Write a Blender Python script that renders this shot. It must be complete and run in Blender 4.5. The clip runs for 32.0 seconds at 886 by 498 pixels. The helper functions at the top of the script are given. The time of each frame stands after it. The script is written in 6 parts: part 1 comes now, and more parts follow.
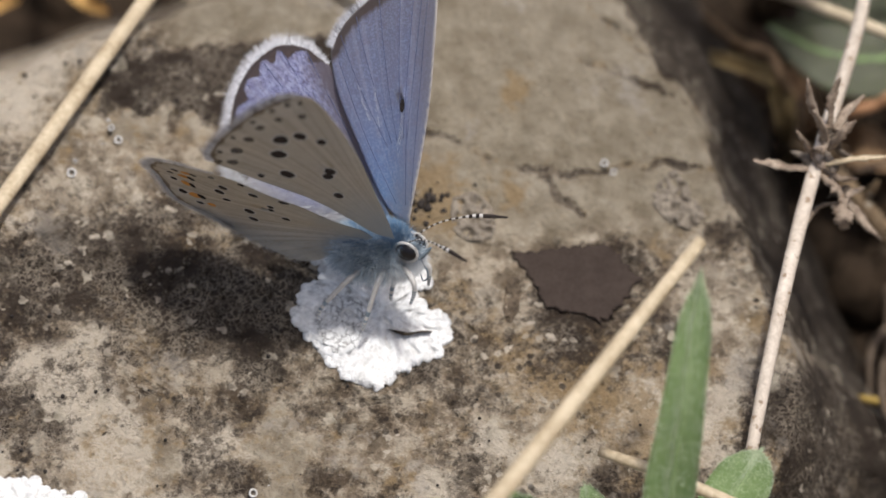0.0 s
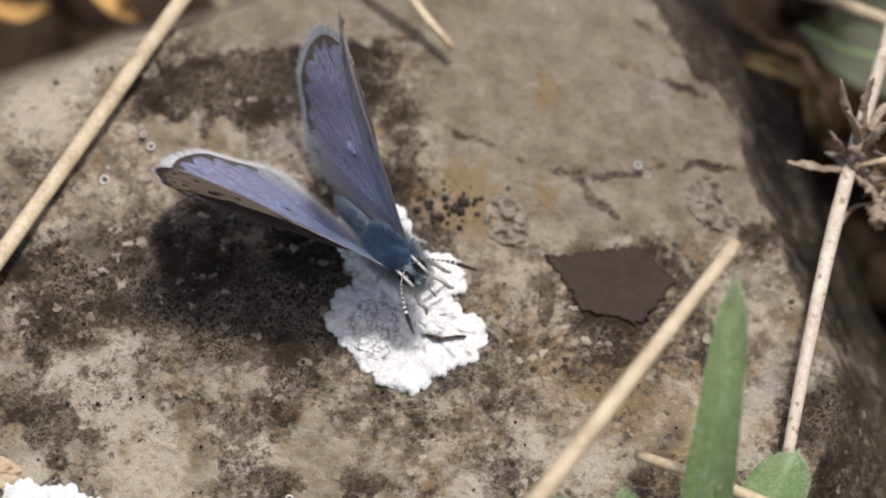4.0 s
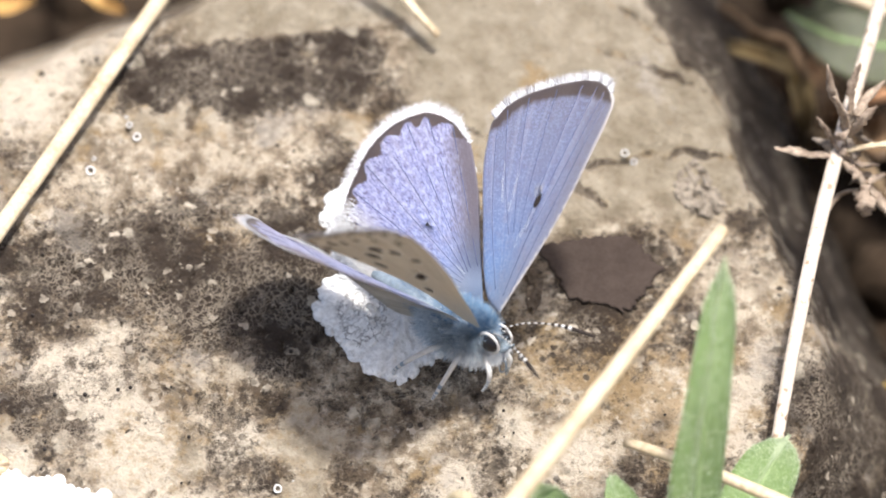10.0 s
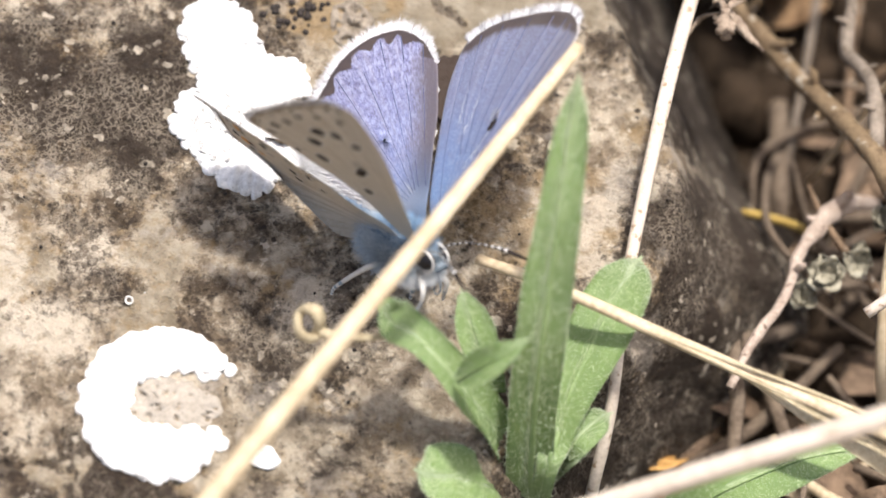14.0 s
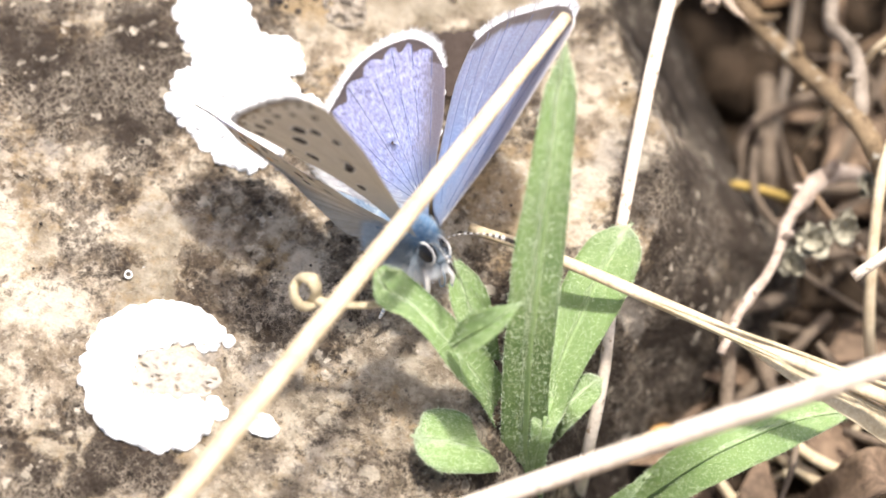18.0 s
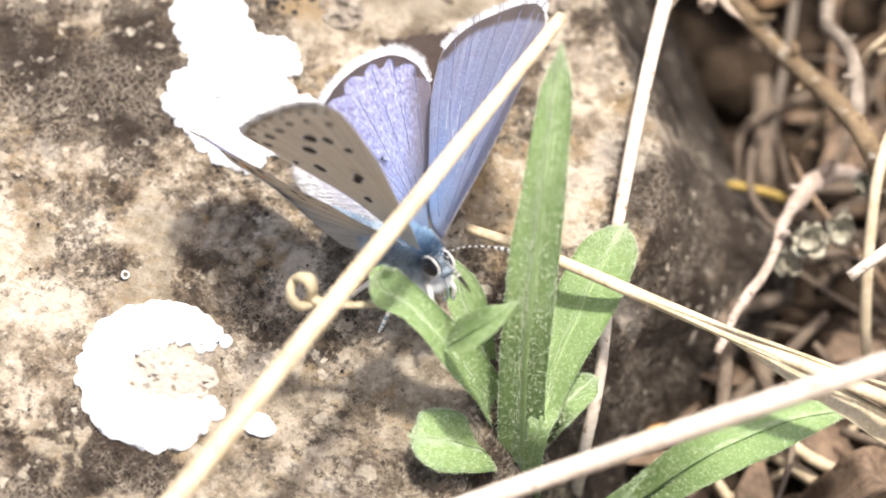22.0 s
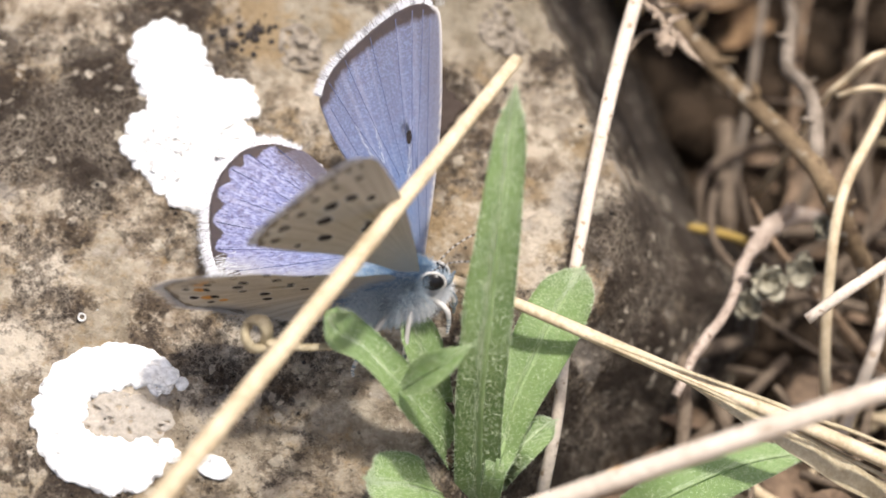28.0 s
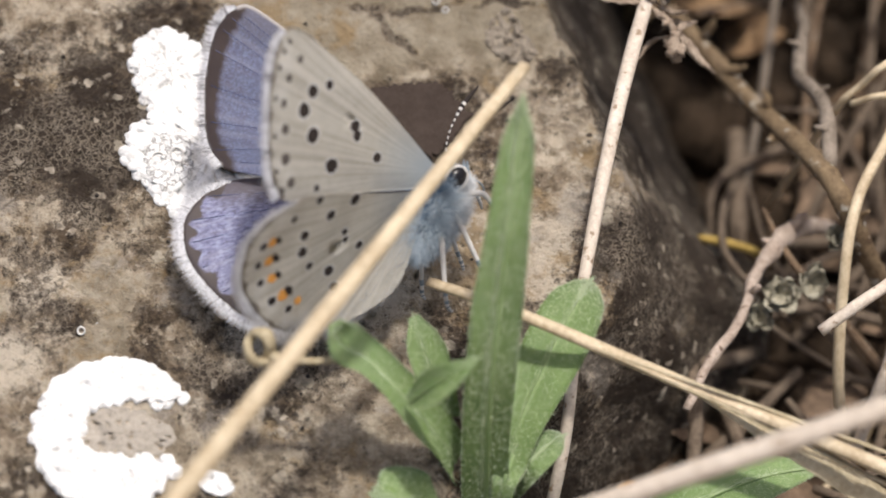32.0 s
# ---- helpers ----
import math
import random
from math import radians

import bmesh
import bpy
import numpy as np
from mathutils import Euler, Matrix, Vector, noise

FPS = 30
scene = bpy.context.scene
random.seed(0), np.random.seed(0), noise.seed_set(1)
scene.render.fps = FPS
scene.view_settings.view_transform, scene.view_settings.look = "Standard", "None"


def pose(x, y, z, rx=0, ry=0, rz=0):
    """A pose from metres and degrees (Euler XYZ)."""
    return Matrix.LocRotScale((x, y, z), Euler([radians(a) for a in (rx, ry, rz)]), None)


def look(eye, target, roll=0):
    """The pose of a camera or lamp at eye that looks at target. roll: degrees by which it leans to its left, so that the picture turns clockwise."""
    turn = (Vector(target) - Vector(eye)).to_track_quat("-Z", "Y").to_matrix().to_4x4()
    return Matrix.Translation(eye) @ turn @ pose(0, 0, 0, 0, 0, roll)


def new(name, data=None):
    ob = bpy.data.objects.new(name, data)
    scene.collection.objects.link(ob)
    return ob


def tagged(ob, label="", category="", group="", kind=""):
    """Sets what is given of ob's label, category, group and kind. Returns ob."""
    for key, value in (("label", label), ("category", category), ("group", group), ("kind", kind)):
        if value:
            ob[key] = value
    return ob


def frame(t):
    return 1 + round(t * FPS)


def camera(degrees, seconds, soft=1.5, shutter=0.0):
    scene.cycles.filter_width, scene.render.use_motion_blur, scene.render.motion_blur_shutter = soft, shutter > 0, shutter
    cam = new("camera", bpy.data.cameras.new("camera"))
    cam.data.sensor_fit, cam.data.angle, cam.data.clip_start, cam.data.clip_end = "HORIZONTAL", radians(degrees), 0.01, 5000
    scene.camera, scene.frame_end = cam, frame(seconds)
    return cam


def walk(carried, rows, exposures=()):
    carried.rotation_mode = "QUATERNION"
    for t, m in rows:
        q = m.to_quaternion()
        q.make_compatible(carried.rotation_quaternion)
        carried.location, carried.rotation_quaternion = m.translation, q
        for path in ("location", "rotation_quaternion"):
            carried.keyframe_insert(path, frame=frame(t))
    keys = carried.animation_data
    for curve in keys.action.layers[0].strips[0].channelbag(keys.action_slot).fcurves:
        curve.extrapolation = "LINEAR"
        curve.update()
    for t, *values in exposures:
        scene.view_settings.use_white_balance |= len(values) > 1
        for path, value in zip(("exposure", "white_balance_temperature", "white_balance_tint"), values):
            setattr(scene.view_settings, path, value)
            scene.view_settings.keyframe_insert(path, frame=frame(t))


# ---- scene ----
# seconds, stops, kelvin and tint
EXPOSURES = [(0.0, -0.3, 6500, 10), (1.0, -0.02, 6500, 10), (2.0, 0.0, 6500, 10), (3.0, -0.15, 6500, 10), (6.0, -0.41, 6500, 10), (8.0, -0.25, 6500, 10), (9.0, 0.44, 6500, 10), (10.0, 0.68, 6500, 10), (11.0, 0.85, 6500, 10), (12.0, 0.97, 6500, 10), (13.0, 0.1, 6680, 11), (14.0, 0.56, 6680, 11), (15.0, 1.0, 6680, 11), (18.0, 1.03, 6680, 11), (20.0, 1.0, 6680, 11), (22.0, 0.97, 6680, 11), (23.0, 0.85, 6680, 11), (24.0, 0.73, 6680, 11), (25.0, 0.68, 6680, 11), (28.0, 0.43, 6680, 11), (30.0, 0.28, 6680, 11), (31.0, -0.2, 6680, 11), (32.0, -0.1, 6680, 11)]

# ---- camera ----
SECONDS = 32.0
cam = camera(12.0, SECONDS, 1.7)
cam.data.dof.use_dof = True
cam.data.dof.focus_distance = 0.269
cam.data.dof.aperture_fstop = 27.0
walk(cam, [(t, pose(x, y, z, rx, ry, rz)) for t, x, y, z, rx, ry, rz in (
    (0.0, 0.00000, -0.17736, 0.23736, 40.000, 0.000, 0.000),
    (0.5, 0.00020, -0.17726, 0.23742, 40.051, 0.125, 0.016),
    (1.0, 0.00027, -0.17748, 0.23717, 40.115, 0.245, -0.007),
    (1.5, 0.00000, -0.17741, 0.23708, 40.103, 0.291, -0.049),
    (2.0, 0.00001, -0.17731, 0.23711, 40.077, 0.385, -0.065),
    (2.5, -0.00045, -0.17719, 0.23718, 40.044, 0.392, -0.141),
    (3.0, -0.00062, -0.17696, 0.23689, 40.049, 0.406, -0.123),
    (3.5, -0.00074, -0.17698, 0.23706, 40.035, 0.452, -0.139),
    (5.5, -0.00102, -0.17695, 0.23675, 40.088, 0.735, -0.321),
    (6.0, -0.00106, -0.17713, 0.23647, 40.154, 0.757, -0.351),
    (6.5, -0.00096, -0.17682, 0.23653, 40.094, 0.786, -0.358),
    (7.0, -0.00070, -0.17688, 0.23660, 40.084, 0.850, -0.355),
    (7.5, -0.00070, -0.17690, 0.23650, 40.087, 0.862, -0.370),
    (8.0, -0.00082, -0.17709, 0.23635, 40.124, 0.860, -0.414),
    (8.5, -0.00089, -0.17729, 0.23641, 40.136, 0.843, -0.422),
    (9.0, -0.00100, -0.17734, 0.23606, 40.177, 0.848, -0.493),
    (9.5, -0.00045, -0.17744, 0.23649, 40.096, 0.856, -0.466),
    (10.0, -0.00075, -0.17740, 0.23604, 40.080, 0.650, -0.565),
    (10.5, -0.00010, -0.17719, 0.23618, 39.935, 0.504, -0.539),
    (11.0, 0.00027, -0.17745, 0.23588, 39.823, 0.234, -0.558),
    (11.5, 0.00053, -0.17782, 0.23555, 39.567, -0.108, -0.599),
    (12.0, 0.00141, -0.17841, 0.23550, 39.150, -0.382, -0.517),
    (12.5, 0.00154, -0.17892, 0.23470, 38.766, -0.739, -0.574),
    (13.0, 0.00164, -0.17941, 0.23392, 38.471, -1.036, -0.567),
    (13.5, 0.00233, -0.17979, 0.23377, 38.367, -1.056, -0.518),
    (14.0, 0.00262, -0.17932, 0.23368, 38.212, -1.006, -0.505),
    (14.5, 0.00343, -0.17937, 0.23383, 38.103, -0.742, -0.557),
    (15.0, 0.00323, -0.18026, 0.23378, 38.150, -0.679, -0.709),
    (15.5, 0.00342, -0.18062, 0.23418, 38.063, -0.530, -0.841),
    (17.5, 0.00361, -0.18439, 0.23460, 38.553, -0.378, -1.049),
    (18.0, 0.00323, -0.18557, 0.23471, 38.724, -0.415, -1.151),
    (18.5, 0.00326, -0.18615, 0.23501, 38.771, -0.390, -1.184),
    (19.0, 0.00361, -0.18616, 0.23555, 38.697, -0.303, -1.184),
    (19.5, 0.00330, -0.18653, 0.23526, 38.792, -0.377, -1.202),
    (20.0, 0.00329, -0.18682, 0.23495, 38.875, -0.371, -1.217),
    (20.5, 0.00290, -0.18688, 0.23459, 38.929, -0.439, -1.255),
    (21.0, 0.00329, -0.18653, 0.23444, 38.892, -0.372, -1.216),
    (21.5, 0.00363, -0.18621, 0.23476, 38.810, -0.323, -1.176),
    (22.0, 0.00364, -0.18623, 0.23468, 38.835, -0.339, -1.180),
    (22.5, 0.00422, -0.18592, 0.23495, 38.769, -0.241, -1.132),
    (23.0, 0.00424, -0.18614, 0.23420, 38.940, -0.224, -1.188),
    (23.5, 0.00421, -0.18632, 0.23404, 39.062, -0.243, -1.222),
    (24.0, 0.00441, -0.18614, 0.23398, 39.138, -0.259, -1.204),
    (24.5, 0.00435, -0.18604, 0.23379, 39.277, -0.299, -1.259),
    (25.0, 0.00480, -0.18605, 0.23378, 39.433, -0.250, -1.243),
    (25.5, 0.00521, -0.18584, 0.23417, 39.503, -0.243, -1.192),
    (27.5, 0.00645, -0.18633, 0.23414, 39.534, -0.265, -1.129),
    (28.0, 0.00688, -0.18637, 0.23437, 39.468, -0.270, -1.107),
    (28.5, 0.00701, -0.18667, 0.23403, 39.520, -0.297, -1.166),
    (29.0, 0.00729, -0.18695, 0.23379, 39.570, -0.278, -1.174),
    (29.5, 0.00732, -0.18703, 0.23350, 39.619, -0.276, -1.156),
    (30.0, 0.00708, -0.18621, 0.23368, 39.471, -0.309, -1.142),
    (30.5, 0.00697, -0.18568, 0.23317, 39.461, -0.295, -1.132),
    (31.0, 0.00676, -0.18500, 0.23236, 39.474, -0.305, -1.122),
    (31.5, 0.00682, -0.18401, 0.23134, 39.472, -0.229, -1.135),
    (32.0, 0.00673, -0.18325, 0.23015, 39.682, -0.160, -1.185),
)], exposures=EXPOSURES)

# ---- the plan: u to the right, v up the slope, h out of the slope, in millimetres ----
SLOPE = pose(0, 0, 0.026, 40, 0, 0)
RELIEF = 1.75  # heights of the plan are drawn lower than they are


def spot(u, v, h=0.0):
    """A place of the plan, in metres of the world; what stands higher is drawn larger in the plan."""
    k = 1 - (RELIEF - 1) * h / 276
    return SLOPE @ Vector((u * k / 1000, v * k / 1000, RELIEF * h / 1000))


# ---- light ----
SUN_WAY = Vector((0.15, 0.0, 0.985)).normalized()
world = bpy.data.worlds.new("sky")
scene.world = world
world.use_nodes = True
sky = world.node_tree.nodes.new("ShaderNodeTexSky")
sky.sky_type = "NISHITA"
sky.sun_disc = False
sky.dust_density, sky.ozone_density = 5.0, 0.4  # a hazy summer sky
sky.sun_elevation = math.asin(SUN_WAY.z)
sky.sun_rotation = math.atan2(SUN_WAY.x, SUN_WAY.y)
back = world.node_tree.nodes["Background"]
back.inputs["Strength"].default_value = 0.15
world.node_tree.links.new(sky.outputs[0], back.inputs["Color"])
sun_data = bpy.data.lights.new("sun", "SUN")
sun_data.energy, sun_data.angle, sun_data.color = 3.4, radians(4.0), (0.995, 0.98, 0.955)
sun = new("sun", sun_data)
sun.matrix_world = look(SUN_WAY * 3, (0, 0, 0))


# ---- small helpers ----
def fbm(p, scale, octaves=4, seed=0.0):
    """Fractal noise, about -1 to 1."""
    q, total, amp = Vector(p) * scale + Vector((seed * 7.31, seed * 3.7, seed * 1.9)), 0.0, 1.0
    for _ in range(octaves):
        total += amp * noise.noise(q)
        q, amp = q * 2.03, amp * 0.5
    return total


def smooth(a, b, x):
    k = min(1.0, max(0.0, (x - a) / (b - a)))
    return k * k * (3 - 2 * k)


def glide(points, n):
    """n + 1 points on a smooth curve through the given ones (any width)."""
    pts = [np.array(p, float) for p in points]
    pts = [2 * pts[0] - pts[1], *pts, 2 * pts[-1] - pts[-2]]
    out, spans = [], len(pts) - 3
    for k in range(n + 1):
        x = k / n * spans
        i = min(int(x), spans - 1)
        s = x - i
        a, b, c, d = pts[i : i + 4]
        out.append(0.5 * (2 * b + (c - a) * s + (2 * a - 5 * b + 4 * c - d) * s * s + (3 * b - a - 3 * c + d) * s ** 3))
    return out


def mesh_of(name, verts, faces, *materials, index=None, flat=False):
    data = bpy.data.meshes.new(name)
    data.from_pydata([tuple(v) for v in verts], [], faces)
    for m in materials:
        data.materials.append(m)
    if index is not None:
        data.polygons.foreach_set("material_index", index)
    if not flat:
        data.polygons.foreach_set("use_smooth", [True] * len(data.polygons))
    data.update()
    return data


def thing(name, at, label, category, group="", kind=""):
    """An empty at a place of the world that parents a thing's parts."""
    ob = new(name)
    ob.empty_display_size = 0.002
    ob.location = at
    return tagged(ob, label, category, group, kind)


def part(name, data, parent, label="", at=(0, 0, 0)):
    """A mesh in the world's metres as one part of a thing (at: the thing's place), or in the parent's own space."""
    ob = new(name, data)
    ob.parent = parent
    ob.location = -Vector(at)
    return tagged(ob, label)


def tube(points, radii, sides=10, n=None, wobble=0.0, flat=1.0, seed=0.0, caps=True):
    """Verts and faces of a round, tapering rod along world points."""
    n = n or 6 * (len(points) - 1)
    line = [Vector(p) for p in glide(points, n)]
    rad = [float(r[0]) for r in glide([(r,) for r in radii], n)] if len(radii) > 1 else [radii[0]] * (n + 1)
    verts, faces = [], []
    side = None
    for k, p in enumerate(line):
        ahead = (line[min(k + 1, n)] - line[max(k - 1, 0)]).normalized()
        if side is None:
            side = ahead.cross(Vector((0.31, 0.2, 0.93))).normalized()
        side = (side - ahead * side.dot(ahead)).normalized()
        over = ahead.cross(side)
        for j in range(sides):
            a = 2 * math.pi * j / sides
            r = rad[k] * (1 + (wobble * fbm((k * 0.35, math.cos(a) * 0.8, math.sin(a) * 0.8), 1.3, 2, seed) if wobble else 0))
            verts.append(p + side * (r * math.cos(a)) + over * (r * flat * math.sin(a)))
    for k in range(n):
        for j in range(sides):
            i, m = k * sides + j, k * sides + (j + 1) % sides
            faces.append((i, m, m + sides, i + sides))
    if caps:
        faces += [tuple(range(sides))[::-1], tuple(range(n * sides, (n + 1) * sides))]
    return verts, faces


# ---- materials ----
def material(name, rough=0.7, spec=0.4):
    m = bpy.data.materials.new(name)
    m.use_nodes = True
    shade = m.node_tree.nodes["Principled BSDF"]
    shade.inputs["Roughness"].default_value = rough
    shade.inputs["Specular IOR Level"].default_value = spec
    return m, m.node_tree, shade


def node(tree, kind, **given):
    n = tree.nodes.new(kind)
    for key, value in given.items():
        n.inputs[key].default_value = value
    return n


def noise_tex(tree, scale, detail=6.0, rough=0.6, coords=None):
    n = node(tree, "ShaderNodeTexNoise", Scale=scale, Detail=detail, Roughness=rough)
    if coords is not None:
        tree.links.new(coords, n.inputs["Vector"])
    return n


def ramp(tree, value, stops, smooth_steps=False):
    r = tree.nodes.new("ShaderNodeValToRGB")
    e = r.color_ramp.elements
    while len(e) < len(stops):
        e.new(0.5)
    for k, (at, c) in enumerate(stops):
        e[k].position = at
        e[k].color = (c, c, c, 1) if isinstance(c, (int, float)) else (*c, 1)
    if smooth_steps:
        r.color_ramp.interpolation = "EASE"
    tree.links.new(value, r.inputs["Fac"])
    return r.outputs["Color"]


def blend(tree, fac, a, b, mode="MIX"):
    m = tree.nodes.new("ShaderNodeMix")
    m.data_type, m.blend_type = "RGBA", mode
    for value, n in ((fac, 0), (a, 6), (b, 7)):
        if isinstance(value, bpy.types.NodeSocket):
            tree.links.new(value, m.inputs[n])
        elif n == 0:
            m.inputs[0].default_value = value
        else:
            m.inputs[n].default_value = (*value, 1)
    return m.outputs[2]


def math_node(tree, operation, *values):
    m = tree.nodes.new("ShaderNodeMath")
    m.operation = operation
    for n, value in enumerate(values):
        if isinstance(value, bpy.types.NodeSocket):
            tree.links.new(value, m.inputs[n])
        else:
            m.inputs[n].default_value = value
    return m.outputs[0]


def bump(tree, shade, height, strength, distance):
    b = node(tree, "ShaderNodeBump", Strength=strength, Distance=distance)
    tree.links.new(height, b.inputs["Height"])
    tree.links.new(b.outputs["Normal"], shade.inputs["Normal"])


def object_coords(tree):
    return tree.nodes.new("ShaderNodeTexCoord").outputs["Object"]


def mottled(name, dark, light, scale, rough=0.75, relief=0.00008, spec=0.3, fleck=None, stretch=None):
    """A natural surface: two colours by coarse and fine noise, relief, and flecks of a third colour."""
    m, tree, shade = material(name, rough, spec)
    at = object_coords(tree)
    if stretch:
        mp = node(tree, "ShaderNodeMapping", Scale=stretch)
        tree.links.new(at, mp.inputs["Vector"])
        at = mp.outputs["Vector"]
    coarse, fine = noise_tex(tree, scale, 5, 0.6, at), noise_tex(tree, scale * 7, 4, 0.65, at)
    both = blend(tree, 0.45, coarse.outputs["Fac"], fine.outputs["Fac"])
    colour = ramp(tree, both, [(0.36, dark), (0.62, light)])
    if fleck:
        spots = noise_tex(tree, scale * 3.3, 3, 0.5, at)
        colour = blend(tree, ramp(tree, spots.outputs["Fac"], [(0.60, 0.0), (0.68, 1.0)]), colour, fleck)
    tree.links.new(colour, shade.inputs["Base Color"])
    bump(tree, shade, both, 0.6, relief)
    return m
# ---- rock ----
EDGE_RIGHT = [(8, 40), (10, 22), (12.5, 16), (15.5, 12.5), (17.6, 8.5), (19.0, 4.5), (20.8, 0), (23.0, -5), (24.0, -10), (21.5, -14.5), (17.0, -18.5), (13.2, -22), (10.5, -26), (8, -32), (4, -45), (-4, -62)]
EDGE_TOP = [(-70, -25), (-48, 4), (-36, 10.5), (-28, 13.6), (-19, 16.6), (-12, 19.5), (-4, 24), (4, 27), (14, 28)]
EDGE_LOW = [(14, -48), (-10, -52), (-40, -50), (-66, -34)]


def past(line, u, v, side):
    """How far (u, v) lies beyond a line of the plan, in millimetres; negative inside."""
    best, sign = 1e9, -1.0
    for (a, b), (c, d) in zip(line[:-1], line[1:]):
        du, dv = c - a, d - b
        k = min(1.0, max(0.0, ((u - a) * du + (v - b) * dv) / (du * du + dv * dv)))
        far = math.hypot(u - a - k * du, v - b - k * dv)
        if far < best:
            best, sign = far, (du * (v - b) - dv * (u - a)) * side
    return best if sign > 0 else -best


def rock_height(u, v):
    """The rock's surface, millimetres out of the slope's plane."""
    h = -(1.0 + 0.33 * v + 0.06 * u) + 0.5 * fbm((u, v, 0), 0.07, 3, 2.0)
    h -= 0.004 * max(0.0, -v - 22) ** 2
    right, top = past(EDGE_RIGHT, u, v, 1), past(EDGE_TOP, u, v, 1)
    r = right + 0.8 + 0.5 * fbm((u, v, 3), 0.25, 2)
    if r > 0:
        k = smooth(-5, -15, v)
        h -= (3.8 - 2.55 * k) * r * r / (r + 1.2 + 1.3 * k)
    t = top + 1.5 + 0.6 * fbm((u, v, 5), 0.2, 2)
    if t > 0:
        h -= 13.0 * t * t / (t + 1.5)
    low = past(EDGE_LOW, u, v, 1)
    if low > 0:
        h -= 2.0 * low * low / (low + 6.0)
    return h


CRACKS = [[(-1.5, 7.8), (0.6, 7.3), (3.6, 6.0), (6.5, 5.2), (9.0, 4.9), (12, 5.4), (15, 5.6), (19.5, 5.0)], [(8.4, 13.6), (9.8, 12.6), (11.6, 12.0), (13.5, 10.8), (15.3, 10.2), (17.2, 8.9)], [(9.6, 17.5), (10.2, 15.6), (11.8, 14.6), (13.7, 13.0)], [(6.5, 5.2), (7.6, 3.4), (9.4, 2.2)], [(-16, -24), (-15.4, -27), (-16.2, -31)], [(-22, -25.6), (-17, -25.8), (-15.5, -26.5)]]


def crack(u, v):
    """How near a crack of the stone lies, 0 to 1."""
    u, v = u + 0.5 * fbm((u, v, 0), 0.5, 2, 31.0), v + 0.5 * fbm((u, v, 0), 0.5, 2, 32.0)
    near = 9.0
    for line in CRACKS:
        for (a, b), (c, d) in zip(line[:-1], line[1:]):
            if min(a, c) - 1 < u < max(a, c) + 1 and min(b, d) - 1 < v < max(b, d) + 1:
                k = min(1.0, max(0.0, ((u - a) * (c - a) + (v - b) * (d - b)) / ((c - a) ** 2 + (d - b) ** 2)))
                near = min(near, math.hypot(u - a - k * (c - a), v - b - k * (d - b)))
    return smooth(0.55, 0.05, near)


def fine_rock(u, v):
    """Pits, flaking and grain, in millimetres."""
    g = 0.10 * fbm((u, v, 0), 0.9, 3, 4.0) + 0.05 * fbm((u, v, 0), 3.1, 2, 5.0)
    pits = fbm((u, v, 0), 1.7, 2, 9.0)
    return g - 0.22 * smooth(0.25, 0.55, pits) - 0.18 * crack(u, v)


def on_rock(u, v, lift=0.0):
    return spot(u, v, rock_height(u, v) + fine_rock(u, v) + lift)


